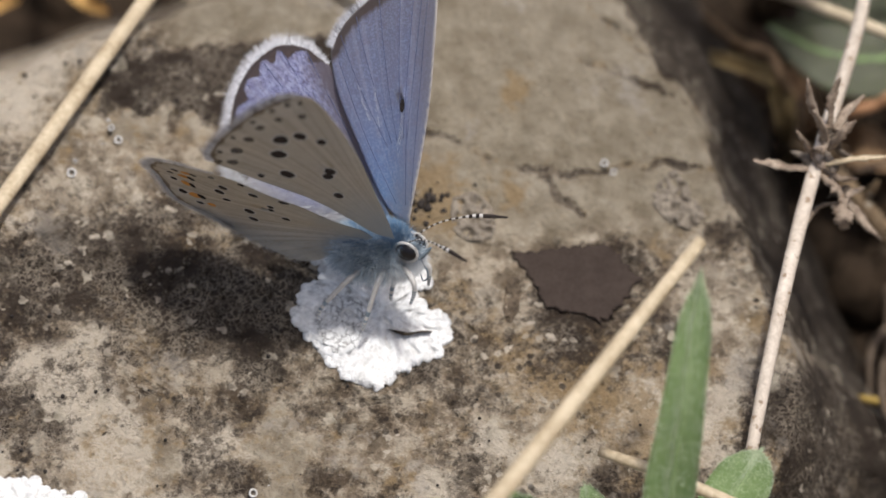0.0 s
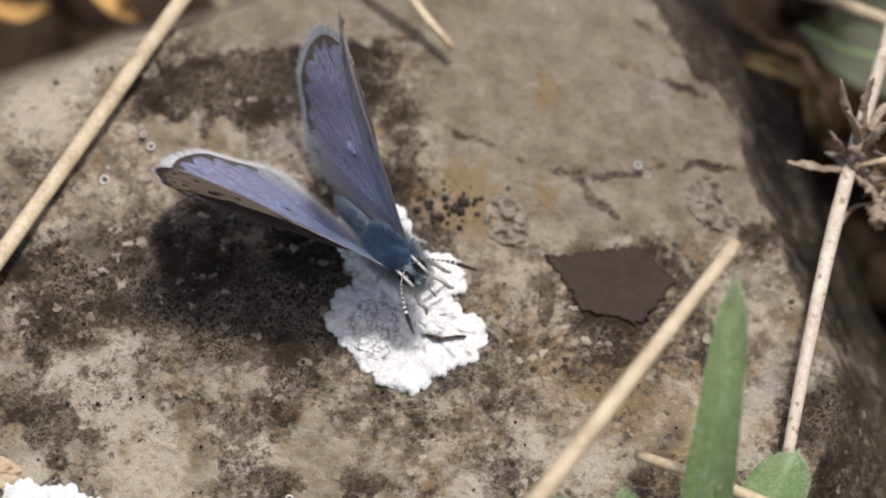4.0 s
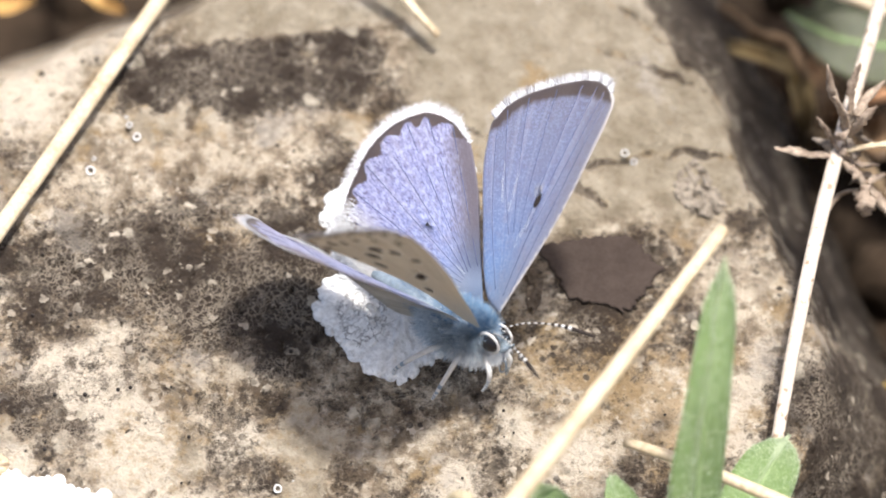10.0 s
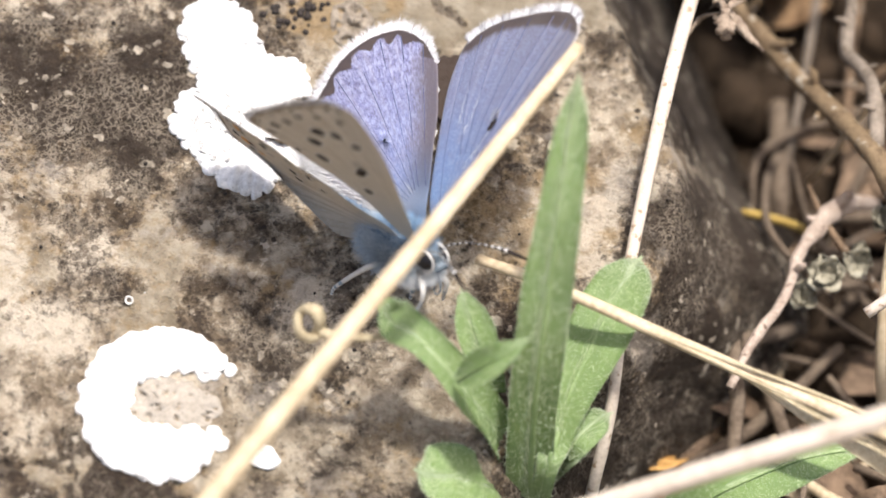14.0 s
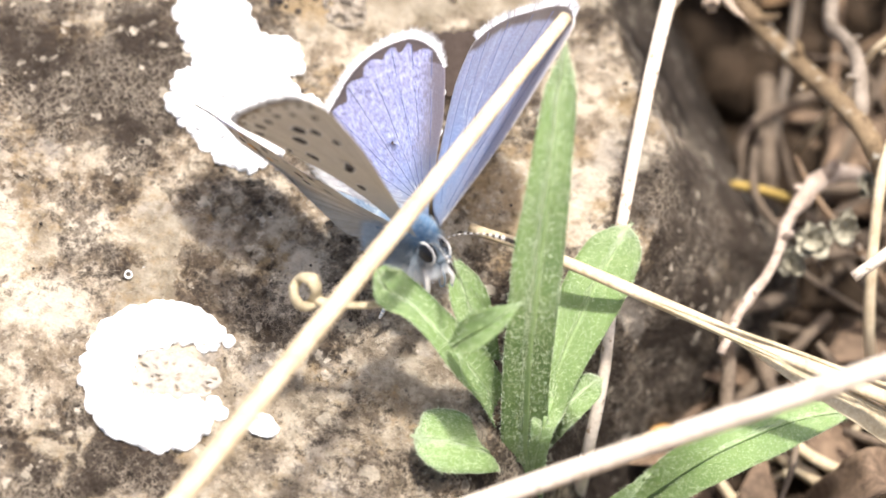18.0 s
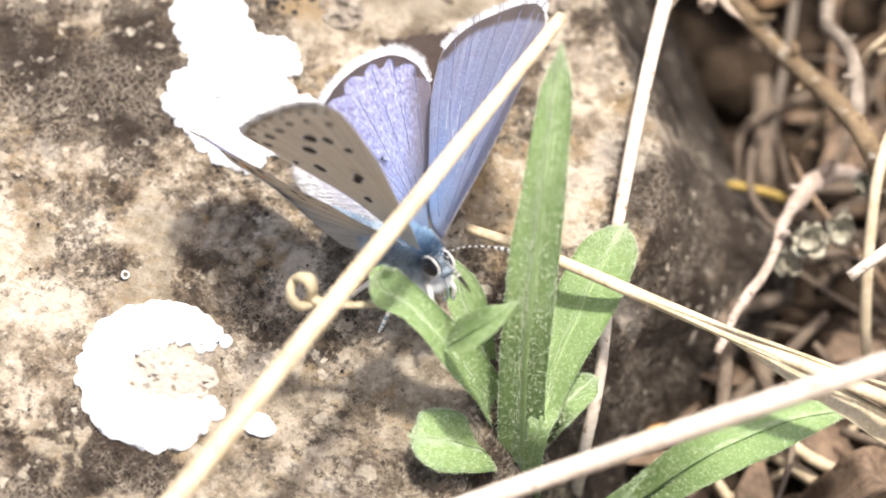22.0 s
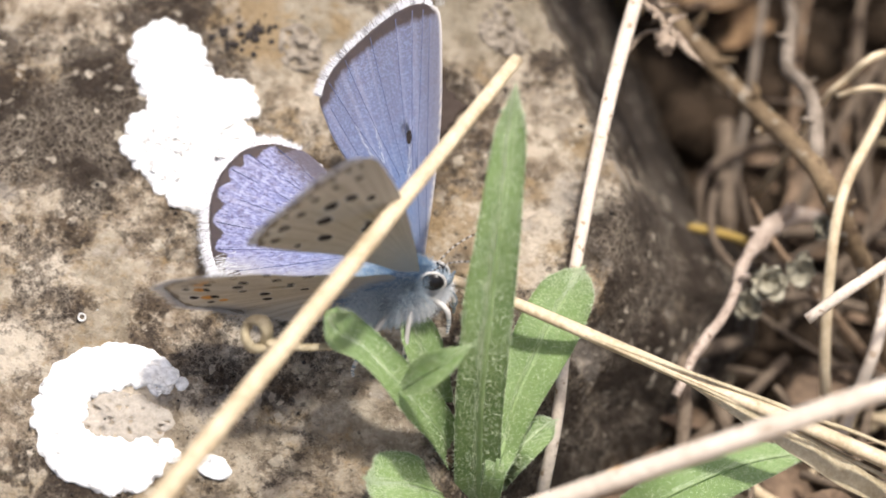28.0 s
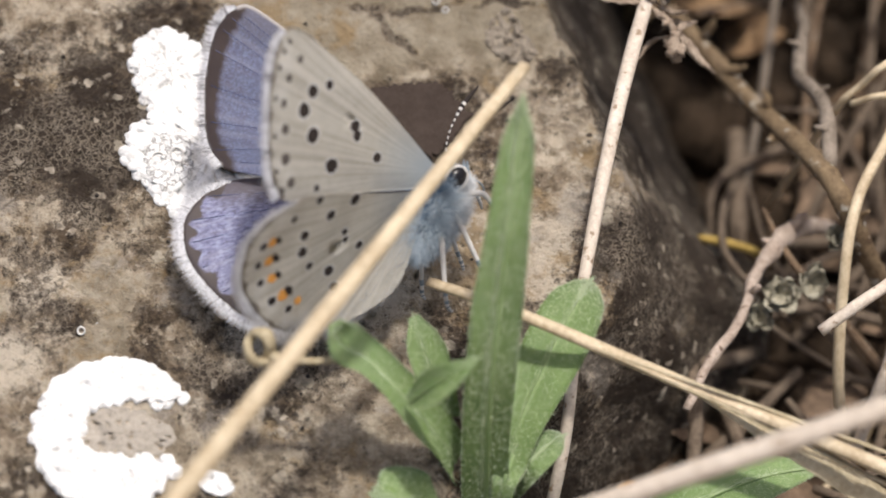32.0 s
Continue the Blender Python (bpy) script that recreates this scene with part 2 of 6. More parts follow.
# ---- surfaces ----
def rock_material():
    m, tree, shade = material("weathered_limestone", 0.86, 0.25)
    at = object_coords(tree)
    stain_shade = tree.nodes.new("ShaderNodeVertexColor")
    stain_shade.layer_name = "stain_shade"
    split = tree.nodes.new("ShaderNodeSeparateColor")
    tree.links.new(stain_shade.outputs["Color"], split.inputs["Color"])
    crust, clean, gold = split.outputs
    cream = stain_shade.outputs["Alpha"]
    broad, mid, fine = (noise_tex(tree, s, d, 0.62, at) for s, d in ((130, 6), (520, 6), (2300, 4)))
    stone = ramp(tree, broad.outputs["Fac"], [(0.34, (0.195, 0.150, 0.102)), (0.5, (0.360, 0.292, 0.212)), (0.66, (0.53, 0.46, 0.36))])
    stone = blend(tree, 0.55, stone, ramp(tree, mid.outputs["Fac"], [(0.42, (0.130, 0.094, 0.060)), (0.50, (0.34, 0.266, 0.185)), (0.58, (0.60, 0.51, 0.39))]))
    clump = noise_tex(tree, 1150, 8, 0.8, at)
    stone = blend(tree, ramp(tree, clump.outputs["Fac"], [(0.36, 0.75), (0.46, 0.0)]), stone, (0.10, 0.070, 0.044))
    stone = blend(tree, ramp(tree, clump.outputs["Fac"], [(0.54, 0.0), (0.63, 0.7)]), stone, (0.64, 0.56, 0.44))
    # smooth grey-tan weathered face
    face = ramp(tree, broad.outputs["Fac"], [(0.3, (0.245, 0.203, 0.138)), (0.55, (0.330, 0.278, 0.200)), (0.75, (0.40, 0.345, 0.262))])
    face = blend(tree, 0.45, face, ramp(tree, mid.outputs["Fac"], [(0.36, (0.175, 0.138, 0.090)), (0.64, (0.43, 0.37, 0.28))]))
    colour = blend(tree, clean, stone, face)
    # cream-coloured weathered patches with ragged edges
    ragged = noise_tex(tree, 480, 7, 0.75, at)
    pool = tree.nodes.new("ShaderNodeMath")
    pool.operation = "MULTIPLY_ADD"
    tree.links.new(cream, pool.inputs[0])
    pool.inputs[1].default_value = 0.5
    tree.links.new(ragged.outputs["Fac"], pool.inputs[2])
    colour = blend(tree, ramp(tree, pool.outputs[0], [(0.72, 0.0), (0.88, 0.8)]), colour, (0.64, 0.555, 0.44))
    # golden crust
    grain = noise_tex(tree, 900, 5, 0.7, at)
    pick = tree.nodes.new("ShaderNodeMath")
    pick.operation = "MULTIPLY_ADD"
    tree.links.new(gold, pick.inputs[0])
    pick.inputs[1].default_value = 0.55
    tree.links.new(grain.outputs["Fac"], pick.inputs[2])
    colour = blend(tree, ramp(tree, pick.outputs[0], [(0.66, 0.0), (0.86, 0.8)]), colour, (0.31, 0.215, 0.11))
    # black crust in grains, denser where the stain is strong or shade is painted
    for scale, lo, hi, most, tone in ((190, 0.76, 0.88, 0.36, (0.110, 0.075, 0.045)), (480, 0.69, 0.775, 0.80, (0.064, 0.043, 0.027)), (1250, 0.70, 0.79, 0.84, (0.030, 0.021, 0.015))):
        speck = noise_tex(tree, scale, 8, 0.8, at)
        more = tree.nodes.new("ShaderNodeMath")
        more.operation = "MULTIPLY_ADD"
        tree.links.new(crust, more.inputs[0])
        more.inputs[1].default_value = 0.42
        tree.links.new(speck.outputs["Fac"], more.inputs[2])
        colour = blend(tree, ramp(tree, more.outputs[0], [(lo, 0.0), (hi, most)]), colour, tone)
    # fine tan cracks through the crust
    warp = blend(tree, 0.0014, at, noise_tex(tree, 900, 3, 0.6, at).outputs["Color"], "ADD")
    patchy = noise_tex(tree, 260, 4, 0.6, at)
    webs = []
    for scale, lo, hi in ((2300.0, 0.02, 0.10), (1250.0, 0.012, 0.05)):
        cells = node(tree, "ShaderNodeTexVoronoi", Scale=scale)
        cells.feature = "DISTANCE_TO_EDGE"
        tree.links.new(warp, cells.inputs["Vector"])
        webs.append(ramp(tree, cells.outputs["Distance"], [(lo, 1.0), (hi, 0.0)]))
    web = blend(tree, 1.0, *webs, "LIGHTEN")
    level = math_node(tree, "MULTIPLY", crust, 0.6)
    dark_only = ramp(tree, level, [(0.12, 0.05), (0.36, 0.65), (0.76, 0.6), (0.90, 0.10)])
    crack = blend(tree, 1.0, blend(tree, 1.0, ramp(tree, patchy.outputs["Fac"], [(0.44, 0.0), (0.60, 0.9)]), dark_only, "MULTIPLY"), web, "MULTIPLY")
    colour = blend(tree, crack, colour, (0.40, 0.335, 0.255))
    # pale angular grains and round black ones, in clusters
    for scale, share, cluster, radius, tone in ((760.0, 0.90, (0.44, 0.60), 0.46, (0.56, 0.49, 0.38)), (1400.0, 0.84, (0.46, 0.62), 0.46, (0.60, 0.52, 0.41)), (1400.0, 0.80, (0.48, 0.62), 0.38, (0.034, 0.025, 0.019))):
        grains = node(tree, "ShaderNodeTexVoronoi", Scale=scale, Randomness=1.0)
        tree.links.new(warp if radius > 0.4 else at, grains.inputs["Vector"])
        pick = tree.nodes.new("ShaderNodeSeparateColor")
        tree.links.new(grains.outputs["Color"], pick.inputs["Color"])
        some = ramp(tree, pick.outputs[0], [(share, 0.0), (share + 0.02, 1.0)])
        crowd = ramp(tree, noise_tex(tree, 210 + scale * 0.05, 3, 0.6, at).outputs["Fac"], [(cluster[0], 0.0), (cluster[1], 1.0)])
        body = ramp(tree, grains.outputs["Distance"], [(radius - 0.08, 0.9), (radius, 0.0)])
        colour = blend(tree, blend(tree, 1.0, blend(tree, 1.0, some, crowd, "MULTIPLY"), blend(tree, 1.0, body, ramp(tree, clean, [(0.1, 1.0), (0.7, 0.08)]), "MULTIPLY"), "MULTIPLY"), colour, tone)
    # thin pale grey veil in ragged patches
    veil = noise_tex(tree, 170, 8, 0.68, at)
    colour = blend(tree, math_node(tree, "MULTIPLY", ramp(tree, veil.outputs["Fac"], [(0.59, 0.0), (0.635, 0.6)]), ramp(tree, crust, [(0.25, 1.0), (0.9, 0.25)])), colour, (0.43, 0.38, 0.32))
    pale = noise_tex(tree, 1900, 3, 0.6, at)
    few = ramp(tree, level, [(0.72, 1.0), (0.90, 0.2)])
    colour = blend(tree, blend(tree, 1.0, ramp(tree, pale.outputs["Fac"], [(0.62, 0.0), (0.72, 0.42)]), few, "MULTIPLY"), colour, (0.52, 0.45, 0.35))
    tree.links.new(colour, shade.inputs["Base Color"])
    both = blend(tree, 0.5, blend(tree, 0.5, mid.outputs["Fac"], clump.outputs["Fac"]), fine.outputs["Fac"])
    bump(tree, shade, both, 1.0, 0.0011)
    return m


ROCK = rock_material()
DRY_GRASS = mottled("dry_grass_thatch", (0.16, 0.11, 0.06), (0.42, 0.32, 0.19), 60, 0.95, 0.002, 0.1)
YELLOW = mottled("yellow_stem", (0.26, 0.17, 0.04), (0.44, 0.31, 0.09), 500, 0.7, 0.00005, 0.3)
SOIL = mottled("dark_soil", (0.013, 0.009, 0.006), (0.055, 0.038, 0.025), 260, 0.95, 0.0008, 0.1)
STRAW = mottled("dry_straw", (0.37, 0.28, 0.170), (0.65, 0.54, 0.375), 420, 0.55, 0.00005, 0.4, stretch=(1, 1, 0.25))
PALE_STRAW = mottled("bleached_straw", (0.46, 0.38, 0.30), (0.72, 0.63, 0.53), 420, 0.6, 0.00006, 0.35, fleck=(0.30, 0.21, 0.14))
BARK = mottled("twig_bark", (0.07, 0.043, 0.026), (0.22, 0.15, 0.095), 500, 0.85, 0.00015, 0.25, fleck=(0.42, 0.36, 0.29))
GREY_BARK = mottled("grey_twig", (0.085, 0.065, 0.047), (0.28, 0.232, 0.185), 450, 0.85, 0.00012, 0.25)


def lichen_material(name, cracked=False):
    m, tree, shade = material(name, 0.95, 0.1)
    at = object_coords(tree)
    fine, spots = noise_tex(tree, 2200, 4, 0.65, at), noise_tex(tree, 1300, 3, 0.6, at)
    colour = ramp(tree, fine.outputs["Fac"], [(0.35, (0.60, 0.59, 0.57)), (0.6, (0.86, 0.85, 0.83))])
    warp = blend(tree, 0.0015, at, spots.outputs["Color"], "ADD")
    cells = node(tree, "ShaderNodeTexVoronoi", Scale=1300.0)
    cells.feature = "DISTANCE_TO_EDGE"
    tree.links.new(warp, cells.inputs["Vector"])
    some = ramp(tree, noise_tex(tree, 330, 3, 0.6, at).outputs["Fac"], [(0.3, 0.0), (0.48, 0.75)] if cracked else [(0.50, 0.0), (0.66, 0.65)])
    lines = blend(tree, 1.0, some, ramp(tree, cells.outputs["Distance"], [(0.03, 1.0), (0.09, 0.0)] if cracked else [(0.015, 1.0), (0.07, 0.0)]), "MULTIPLY")
    colour = blend(tree, lines, colour, (0.16, 0.15, 0.14))
    colour = blend(tree, ramp(tree, spots.outputs["Fac"], [(0.72, 0.0), (0.78, 0.7)]), colour, (0.12, 0.11, 0.10))
    tree.links.new(colour, shade.inputs["Base Color"])
    bump(tree, shade, blend(tree, 0.5, fine.outputs["Fac"], cells.outputs["Distance"]), 0.6, 0.0003)
    return m


LICHEN, LICHEN_CRACKED = lichen_material("white_lichen"), lichen_material("cracked_lichen", True)
ORANGE_LICHEN = mottled("orange_lichen", (0.36, 0.25, 0.14), (0.62, 0.50, 0.36), 900, 0.95, 0.0003, 0.1)
LICHEN_GREY = mottled("grey_lichen", (0.12, 0.12, 0.12), (0.40, 0.40, 0.39), 1600, 0.95, 0.0003, 0.1)
BLACK_CRUST = mottled("black_crust", (0.018, 0.014, 0.012), (0.05, 0.04, 0.034), 900, 0.8, 0.0001, 0.3)
DARK_PATCH = mottled("dark_brown_crust", (0.036, 0.026, 0.021), (0.058, 0.043, 0.035), 700, 0.9, 0.00008, 0.15)
DEAD_LEAF = mottled("dead_leaf", (0.065, 0.043, 0.028), (0.22, 0.15, 0.098), 300, 0.8, 0.0002, 0.3)
ORANGE_LEAF = mottled("orange_leaf", (0.40, 0.22, 0.07), (0.58, 0.36, 0.13), 400, 0.7, 0.0002, 0.3)
DRY_BROWN = mottled("dry_bract", (0.12, 0.08, 0.055), (0.46, 0.37, 0.285), 700, 0.85, 0.0001, 0.2)


def leaf_material(name, dark, light):
    m, tree, shade = material(name, 0.6, 0.35)
    at = object_coords(tree)
    broad, fine = noise_tex(tree, 220, 4, 0.6, at), noise_tex(tree, 3200, 3, 0.7, at)
    colour = ramp(tree, broad.outputs["Fac"], [(0.3, dark), (0.7, light)])
    colour = blend(tree, ramp(tree, fine.outputs["Fac"], [(0.56, 0.0), (0.72, 0.40)]), colour, (0.30, 0.36, 0.19) if dark[1] > 0.1 else (0.16, 0.17, 0.11))
    tree.links.new(colour, shade.inputs["Base Color"])
    shade.inputs["Subsurface Weight"].default_value = 0.25
    shade.inputs["Subsurface Radius"].default_value = (0.0006, 0.001, 0.0003)
    bump(tree, shade, fine.outputs["Fac"], 0.5, 0.00012)
    return m


LEAF = leaf_material("downy_leaf", (0.120, 0.188, 0.062), (0.198, 0.286, 0.106))
KNOBBLY = mottled("brown_grey_lichen", (0.10, 0.08, 0.06), (0.36, 0.31, 0.25), 1300, 0.95, 0.0003, 0.1)
CUP_RIM = mottled("cup_rim", (0.55, 0.53, 0.50), (0.80, 0.78, 0.75), 2500, 0.95, 0.0001, 0.1)
PALE_CRUST = mottled("pale_grey_crust", (0.27, 0.24, 0.20), (0.42, 0.375, 0.32), 700, 0.95, 0.0002, 0.1)
RIB = mottled("leaf_rib", (0.17, 0.25, 0.095), (0.26, 0.35, 0.155), 900, 0.6, 0.00005, 0.3)
DOWN = mottled("leaf_down", (0.36, 0.45, 0.26), (0.62, 0.69, 0.49), 900, 0.7, 0.00002, 0.2)

# ---- rock mesh ----
CREAM = [(-29, 9.5, 3.2), (-26.5, 12.2, 2.6), (-22, 14.2, 2.2), (-30.5, -3.0, 2.0), (-27.5, 1.8, 1.6), (7.5, -14.0, 2.6), (3.0, -12.5, 2.2), (-1.5, -16.5, 2.6), (12.5, -11.0, 2.0), (-24.3, -8.3, 2.8), (-21.8, -11.2, 2.6), (-26.5, -8.5, 2.6), (-21, -13.5, 2.6), (-15, -13.0, 2.0), (-17, -17.5, 3.2), (-28, -14, 2.5), (-22.6, -5.5, 1.2)]


def stains_and_shade(u, v):
    """Dark crust, clean face and golden crust, 0 to 1, at a place of the rock; crust also holds painted shade."""
    n, n2 = fbm((u, v, 0), 0.11, 3, 11.0), fbm((u, v, 0), 0.22, 3, 12.0)
    clean = smooth(-4, 1, u + 0.25 * (v - 4) + 2 * n) * smooth(-1.5, 2.5, v - 0.12 * (u - 5) + 1.5 * n2)
    clean = max(clean, 0.40 * smooth(-20.5, -23.5, v + n) * smooth(-9, -5, u + n2) * smooth(9.5, 7.0, u))
    clean = max(clean, smooth(14.6, 15.6, v - 0.10 * u + 0.6 * n2) * smooth(-20, -16, u))
    clean = max(clean, 0.7 * smooth(0.25, 0.5, n2) * smooth(-5, -8, u))
    band = math.exp(-((v - 11.6 - 0.04 * u + n) / 3.0) ** 2) * smooth(-25, -21, u) * smooth(-4, -8, u + 2 * n)
    left = math.exp(-((v + 2.5 + 3 * n) / 6.0) ** 2) * smooth(-3, -10, u + 2 * n2) * (0.85 - 0.22 * smooth(-16, -24, u))
    low = math.exp(-((v + 10.5 + 2 * n2) / 3.5) ** 2) * smooth(6, -4, u) * 0.5
    # shade of the right flank, painted in as dense crust past the edge
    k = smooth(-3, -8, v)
    flank_shade = smooth(-1.6 + 1.3 * k, 1.0 + 2.3 * k, past(EDGE_RIGHT, u, v, 1) + (0.9 + 1.2 * k) * n2)
    # the plants' shadow low on the stone, painted in as crust
    under = 0.75 * math.exp(-((u - 1) / 7.5) ** 2 - ((v + 26) / 6.0) ** 2)
    clean *= 1 - min(1.0, 1.1 * left)
    crust = max(1.35 * band, 1.25 * left, low, under + 0.3 * n2, 0.56 + 0.70 * n - 0.14 * smooth(-12, -18, u)) * (1 - 0.85 * clean)
    crust = max(crust, 1.6 * flank_shade * (1 - 0.32 * smooth(-10, -17, v) + 0.4 * n2), 0.72 * crack(u, v) * min(1.0, 0.8 + 0.6 * n2))
    crust *= 1 - 0.45 * math.exp(-((u - 8) / 5.5) ** 2 - ((v + 9) / 5) ** 2) * (1 - flank_shade)
    clean *= 1 - flank_shade
    gold = max(0.0, 0.18 + 0.75 * n2) * (1 - 0.8 * clean)
    gold = max(gold, 1.1 * math.exp(-((u + 1.5) / 3.5) ** 2 - ((v - 3.5) / 2.6) ** 2), 0.9 * math.exp(-((u - 9) / 6) ** 2 - ((v + 8) / 4.5) ** 2), 0.7 * math.exp(-((u - 4.8) / 1.4) ** 2 - ((v - 10.6) / 1.7) ** 2), 0.75 * math.exp(-((u - 4.6) / 1.1) ** 2 - ((v - 3.9) / 1.6) ** 2))
    cream = max(0.0, 0.25 + 0.9 * fbm((u, v, 0), 0.16, 3, 15.0)) * smooth(-6, -14, v - 0.45 * (u + 14)) * (1 - clean)
    cream += sum(math.exp(-((u - a) / r) ** 2 - ((v - b) / (0.8 * r)) ** 2) for a, b, r in CREAM)
    gold = max(gold, 0.42 * crack(u, v))
    return min(1.6, crust * (1 - 0.3 * min(1, cream))), min(1.0, clean), min(1.0, gold), min(1.0, max(0.0, cream))


def build_rock():
    us = np.unique(np.concatenate([np.arange(-66, -35, 1.1), np.arange(-35, 32, 0.24), np.arange(32, 50, 1.0)]))
    vs = np.unique(np.concatenate([np.arange(-70, -31, 1.1), np.arange(-31, 19, 0.24), np.arange(19, 44, 1.0)]))
    verts, shade = [], []
    for v in vs:
        for u in us:
            base = rock_height(u, v)
            near = -36 < u < 33 and -32 < v < 22
            c, k, g, w = stains_and_shade(u, v) if near else (0.6, 0.0, 0.3, 0.0)
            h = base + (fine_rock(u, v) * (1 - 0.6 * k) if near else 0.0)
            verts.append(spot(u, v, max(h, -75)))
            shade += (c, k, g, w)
    wide = len(us)
    faces = [(j * wide + i, j * wide + i + 1, (j + 1) * wide + i + 1, (j + 1) * wide + i) for j in range(len(vs) - 1) for i in range(wide - 1)]
    data = mesh_of("rock", verts, faces, ROCK)
    data.color_attributes.new("stain_shade", "FLOAT_COLOR", "POINT").data.foreach_set("color", shade)
    ob = new("rock", data)
    return tagged(ob, "weathered grey-brown limestone rock crusted with dark lichen", "rock")


build_rock()


# ---- ground ----
def ground_h(v):
    """How far below the slope's plane the level ground lies at v."""
    return -(26 + 0.643 * v) / (0.766 * RELIEF)


def build_ground():
    radii = [0.001 + 0.002 * k for k in range(80)]
    while radii[-1] < 90:
        radii.append(radii[-1] * 1.3)
    turns = 200
    verts = []
    for r in radii:
        for k in range(turns):
            a = 2 * math.pi * k / turns
            x, y = r * math.cos(a), r * math.sin(a)
            rough = 0.0035 * fbm((x, y, 0), 55, 4, 21.0) if r < 0.4 else 0.02 * fbm((x, y, 0), 0.8, 3, 22.0) * min(1, (r - 0.4) / 2)
            verts.append((x, y, rough - 0.001))
    faces = [(0 + j * turns + k, j * turns + (k + 1) % turns, (j + 1) * turns + (k + 1) % turns, (j + 1) * turns + k) for j in range(len(radii) - 1) for k in range(turns)]
    faces.append(tuple(range(turns)))
    # bare soil round the rock, thatched with dry grass further out
    index = [1 if math.hypot(*verts[f[0]][:2]) > 0.085 + 0.02 * fbm(verts[f[0]], 30, 2, 23.0) else 0 for f in faces]
    tagged(new("ground", mesh_of("ground", verts, faces, SOIL, DRY_GRASS, index=index)), "dark crumbly soil giving way to dry grass thatch", "ground", kind="structure")


build_ground()


# ---- lichens ----
def lichen_data(name, rim, mat, thick=0.24, rough=0.15, seed=0.0, rings=14, steps=150, lobes=3.2, smooth_base=False):
    """A crusty patch that follows the rock, from a smooth rim of plan points; its edge is finely lobed."""
    loop = glide([*rim, rim[0]], steps)[:-1]
    cu, cv = sum(p[0] for p in loop) / steps, sum(p[1] for p in loop) / steps
    verts = []
    for r in range(rings + 1):
        k = r / rings
        for n, p in enumerate(loop):
            s = k * (1 + (0.02 + 0.11 * fbm((p[0], p[1], 0), lobes * 0.45, 4, seed)) * smooth(0.4, 0.8, k))
            u, v = cu + (p[0] - cu) * s, cv + (p[1] - cv) * s
            up = thick * (1 - smooth(0.90, 1.0, k) * 1.35) + rough * fbm((u, v, 0), 1.9, 4, seed + 1) * (1 - 0.5 * k)
            lift = max(up, -0.15) if r < rings else -0.25
            verts.append(spot(u, v, rock_height(u, v) + 0.14 + lift) if smooth_base and r < rings else on_rock(u, v, lift))
    faces = [(r * steps + n, r * steps + (n + 1) % steps, (r + 1) * steps + (n + 1) % steps, (r + 1) * steps + n) for r in range(rings) for n in range(steps)]
    return mesh_of(name, verts, faces, mat)


def rim_lobes(host, rim, count, mat, seed, pull=0.935):
    """Small rounded lobes along a patch's edge."""
    rng = random.Random(seed)
    loop = glide([*rim, rim[0]], 400)[:-1]
    steps = np.cumsum([0] + [np.hypot(*(loop[(k + 1) % 400] - loop[k])) for k in range(400)])
    cu, cv = sum(p[0] for p in loop) / 400, sum(p[1] for p in loop) / 400
    for k in range(count):
        p = loop[min(399, int(np.searchsorted(steps, (k + rng.uniform(-0.9, 0.9)) % count / count * steps[-1])))]
        s, r, seg = pull + (0.10 if pull < 0.95 else 0.02) * fbm((p[0], p[1], 0), 1.44, 4, seed), rng.uniform(0.18, 0.55), 12
        u, v = cu + (p[0] - cu) * s, cv + (p[1] - cv) * s
        verts = []
        for q, lift in ((1.05, -0.2), (0.97, 0.06), (0.7, 0.15), (0.02, 0.18)):
            for j in range(seg):
                a = 2 * math.pi * j / seg
                w = r * q * (1 + 0.2 * fbm((math.cos(a), math.sin(a), k), 1.2, 2, seed))
                verts.append(on_rock(u + w * math.cos(a), v + w * math.sin(a), lift))
        faces = [(n * seg + j, n * seg + (j + 1) % seg, (n + 1) * seg + (j + 1) % seg, (n + 1) * seg + j) for n in range(3) for j in range(seg)]
        part("lobe", mesh_of("lobe", verts, faces, mat), host)


def lichen(rim, mat, label, lobe_count=0, **more):
    ob = new("lichen_patch", lichen_data("lichen_patch", rim, mat, **more))
    if lobe_count:
        rim_lobes(ob, rim, lobe_count, mat, more["seed"])
    return tagged(ob, label, "lichen", "lichens on the rock")


lichen([(-8.8, 3.4), (-7.4, 4.0), (-6.0, 3.7), (-4.7, 2.3), (-4.0, 0.9), (-3.9, -0.8), (-6.0, -1.6), (-8.2, -1.0), (-8.9, 0.4), (-9.2, 2.0)], LICHEN, "bright white crusty lichen lobe with scalloped edge", 30, seed=1)
main_lichen = lichen([(-8.0, -0.7), (-5.6, 0.2), (-3.7, 0.3), (-2.1, -0.1), (-0.9, -1.0), (-0.9, -2.0), (-1.7, -2.8), (-1.9, -3.5), (-0.5, -4.1), (0.5, -5.0), (0.2, -6.6), (-1.3, -7.5), (-2.9, -8.3), (-4.4, -9.0), (-6.2, -8.7), (-7.7, -7.1), (-9.2, -5.5), (-9.7, -3.9), (-9.2, -2.4), (-8.2, -1.8)], LICHEN, "bright white crusty lichen with scalloped edge and grey centre", 60, seed=2, steps=220)
lichen([(-30.5, -14.2), (-27.0, -14.6), (-24.6, -15.5), (-22.0, -16.6), (-22.5, -19), (-26, -21.5), (-31, -21)], LICHEN, "white and grey lichen patch beside an orange one", 24, seed=4)
lichen([(-33, -12.6), (-30.6, -12.7), (-29.2, -13.8), (-30.2, -14.8), (-33, -15)], ORANGE_LICHEN, "small orange lichen patch", seed=14, rings=8, steps=70)


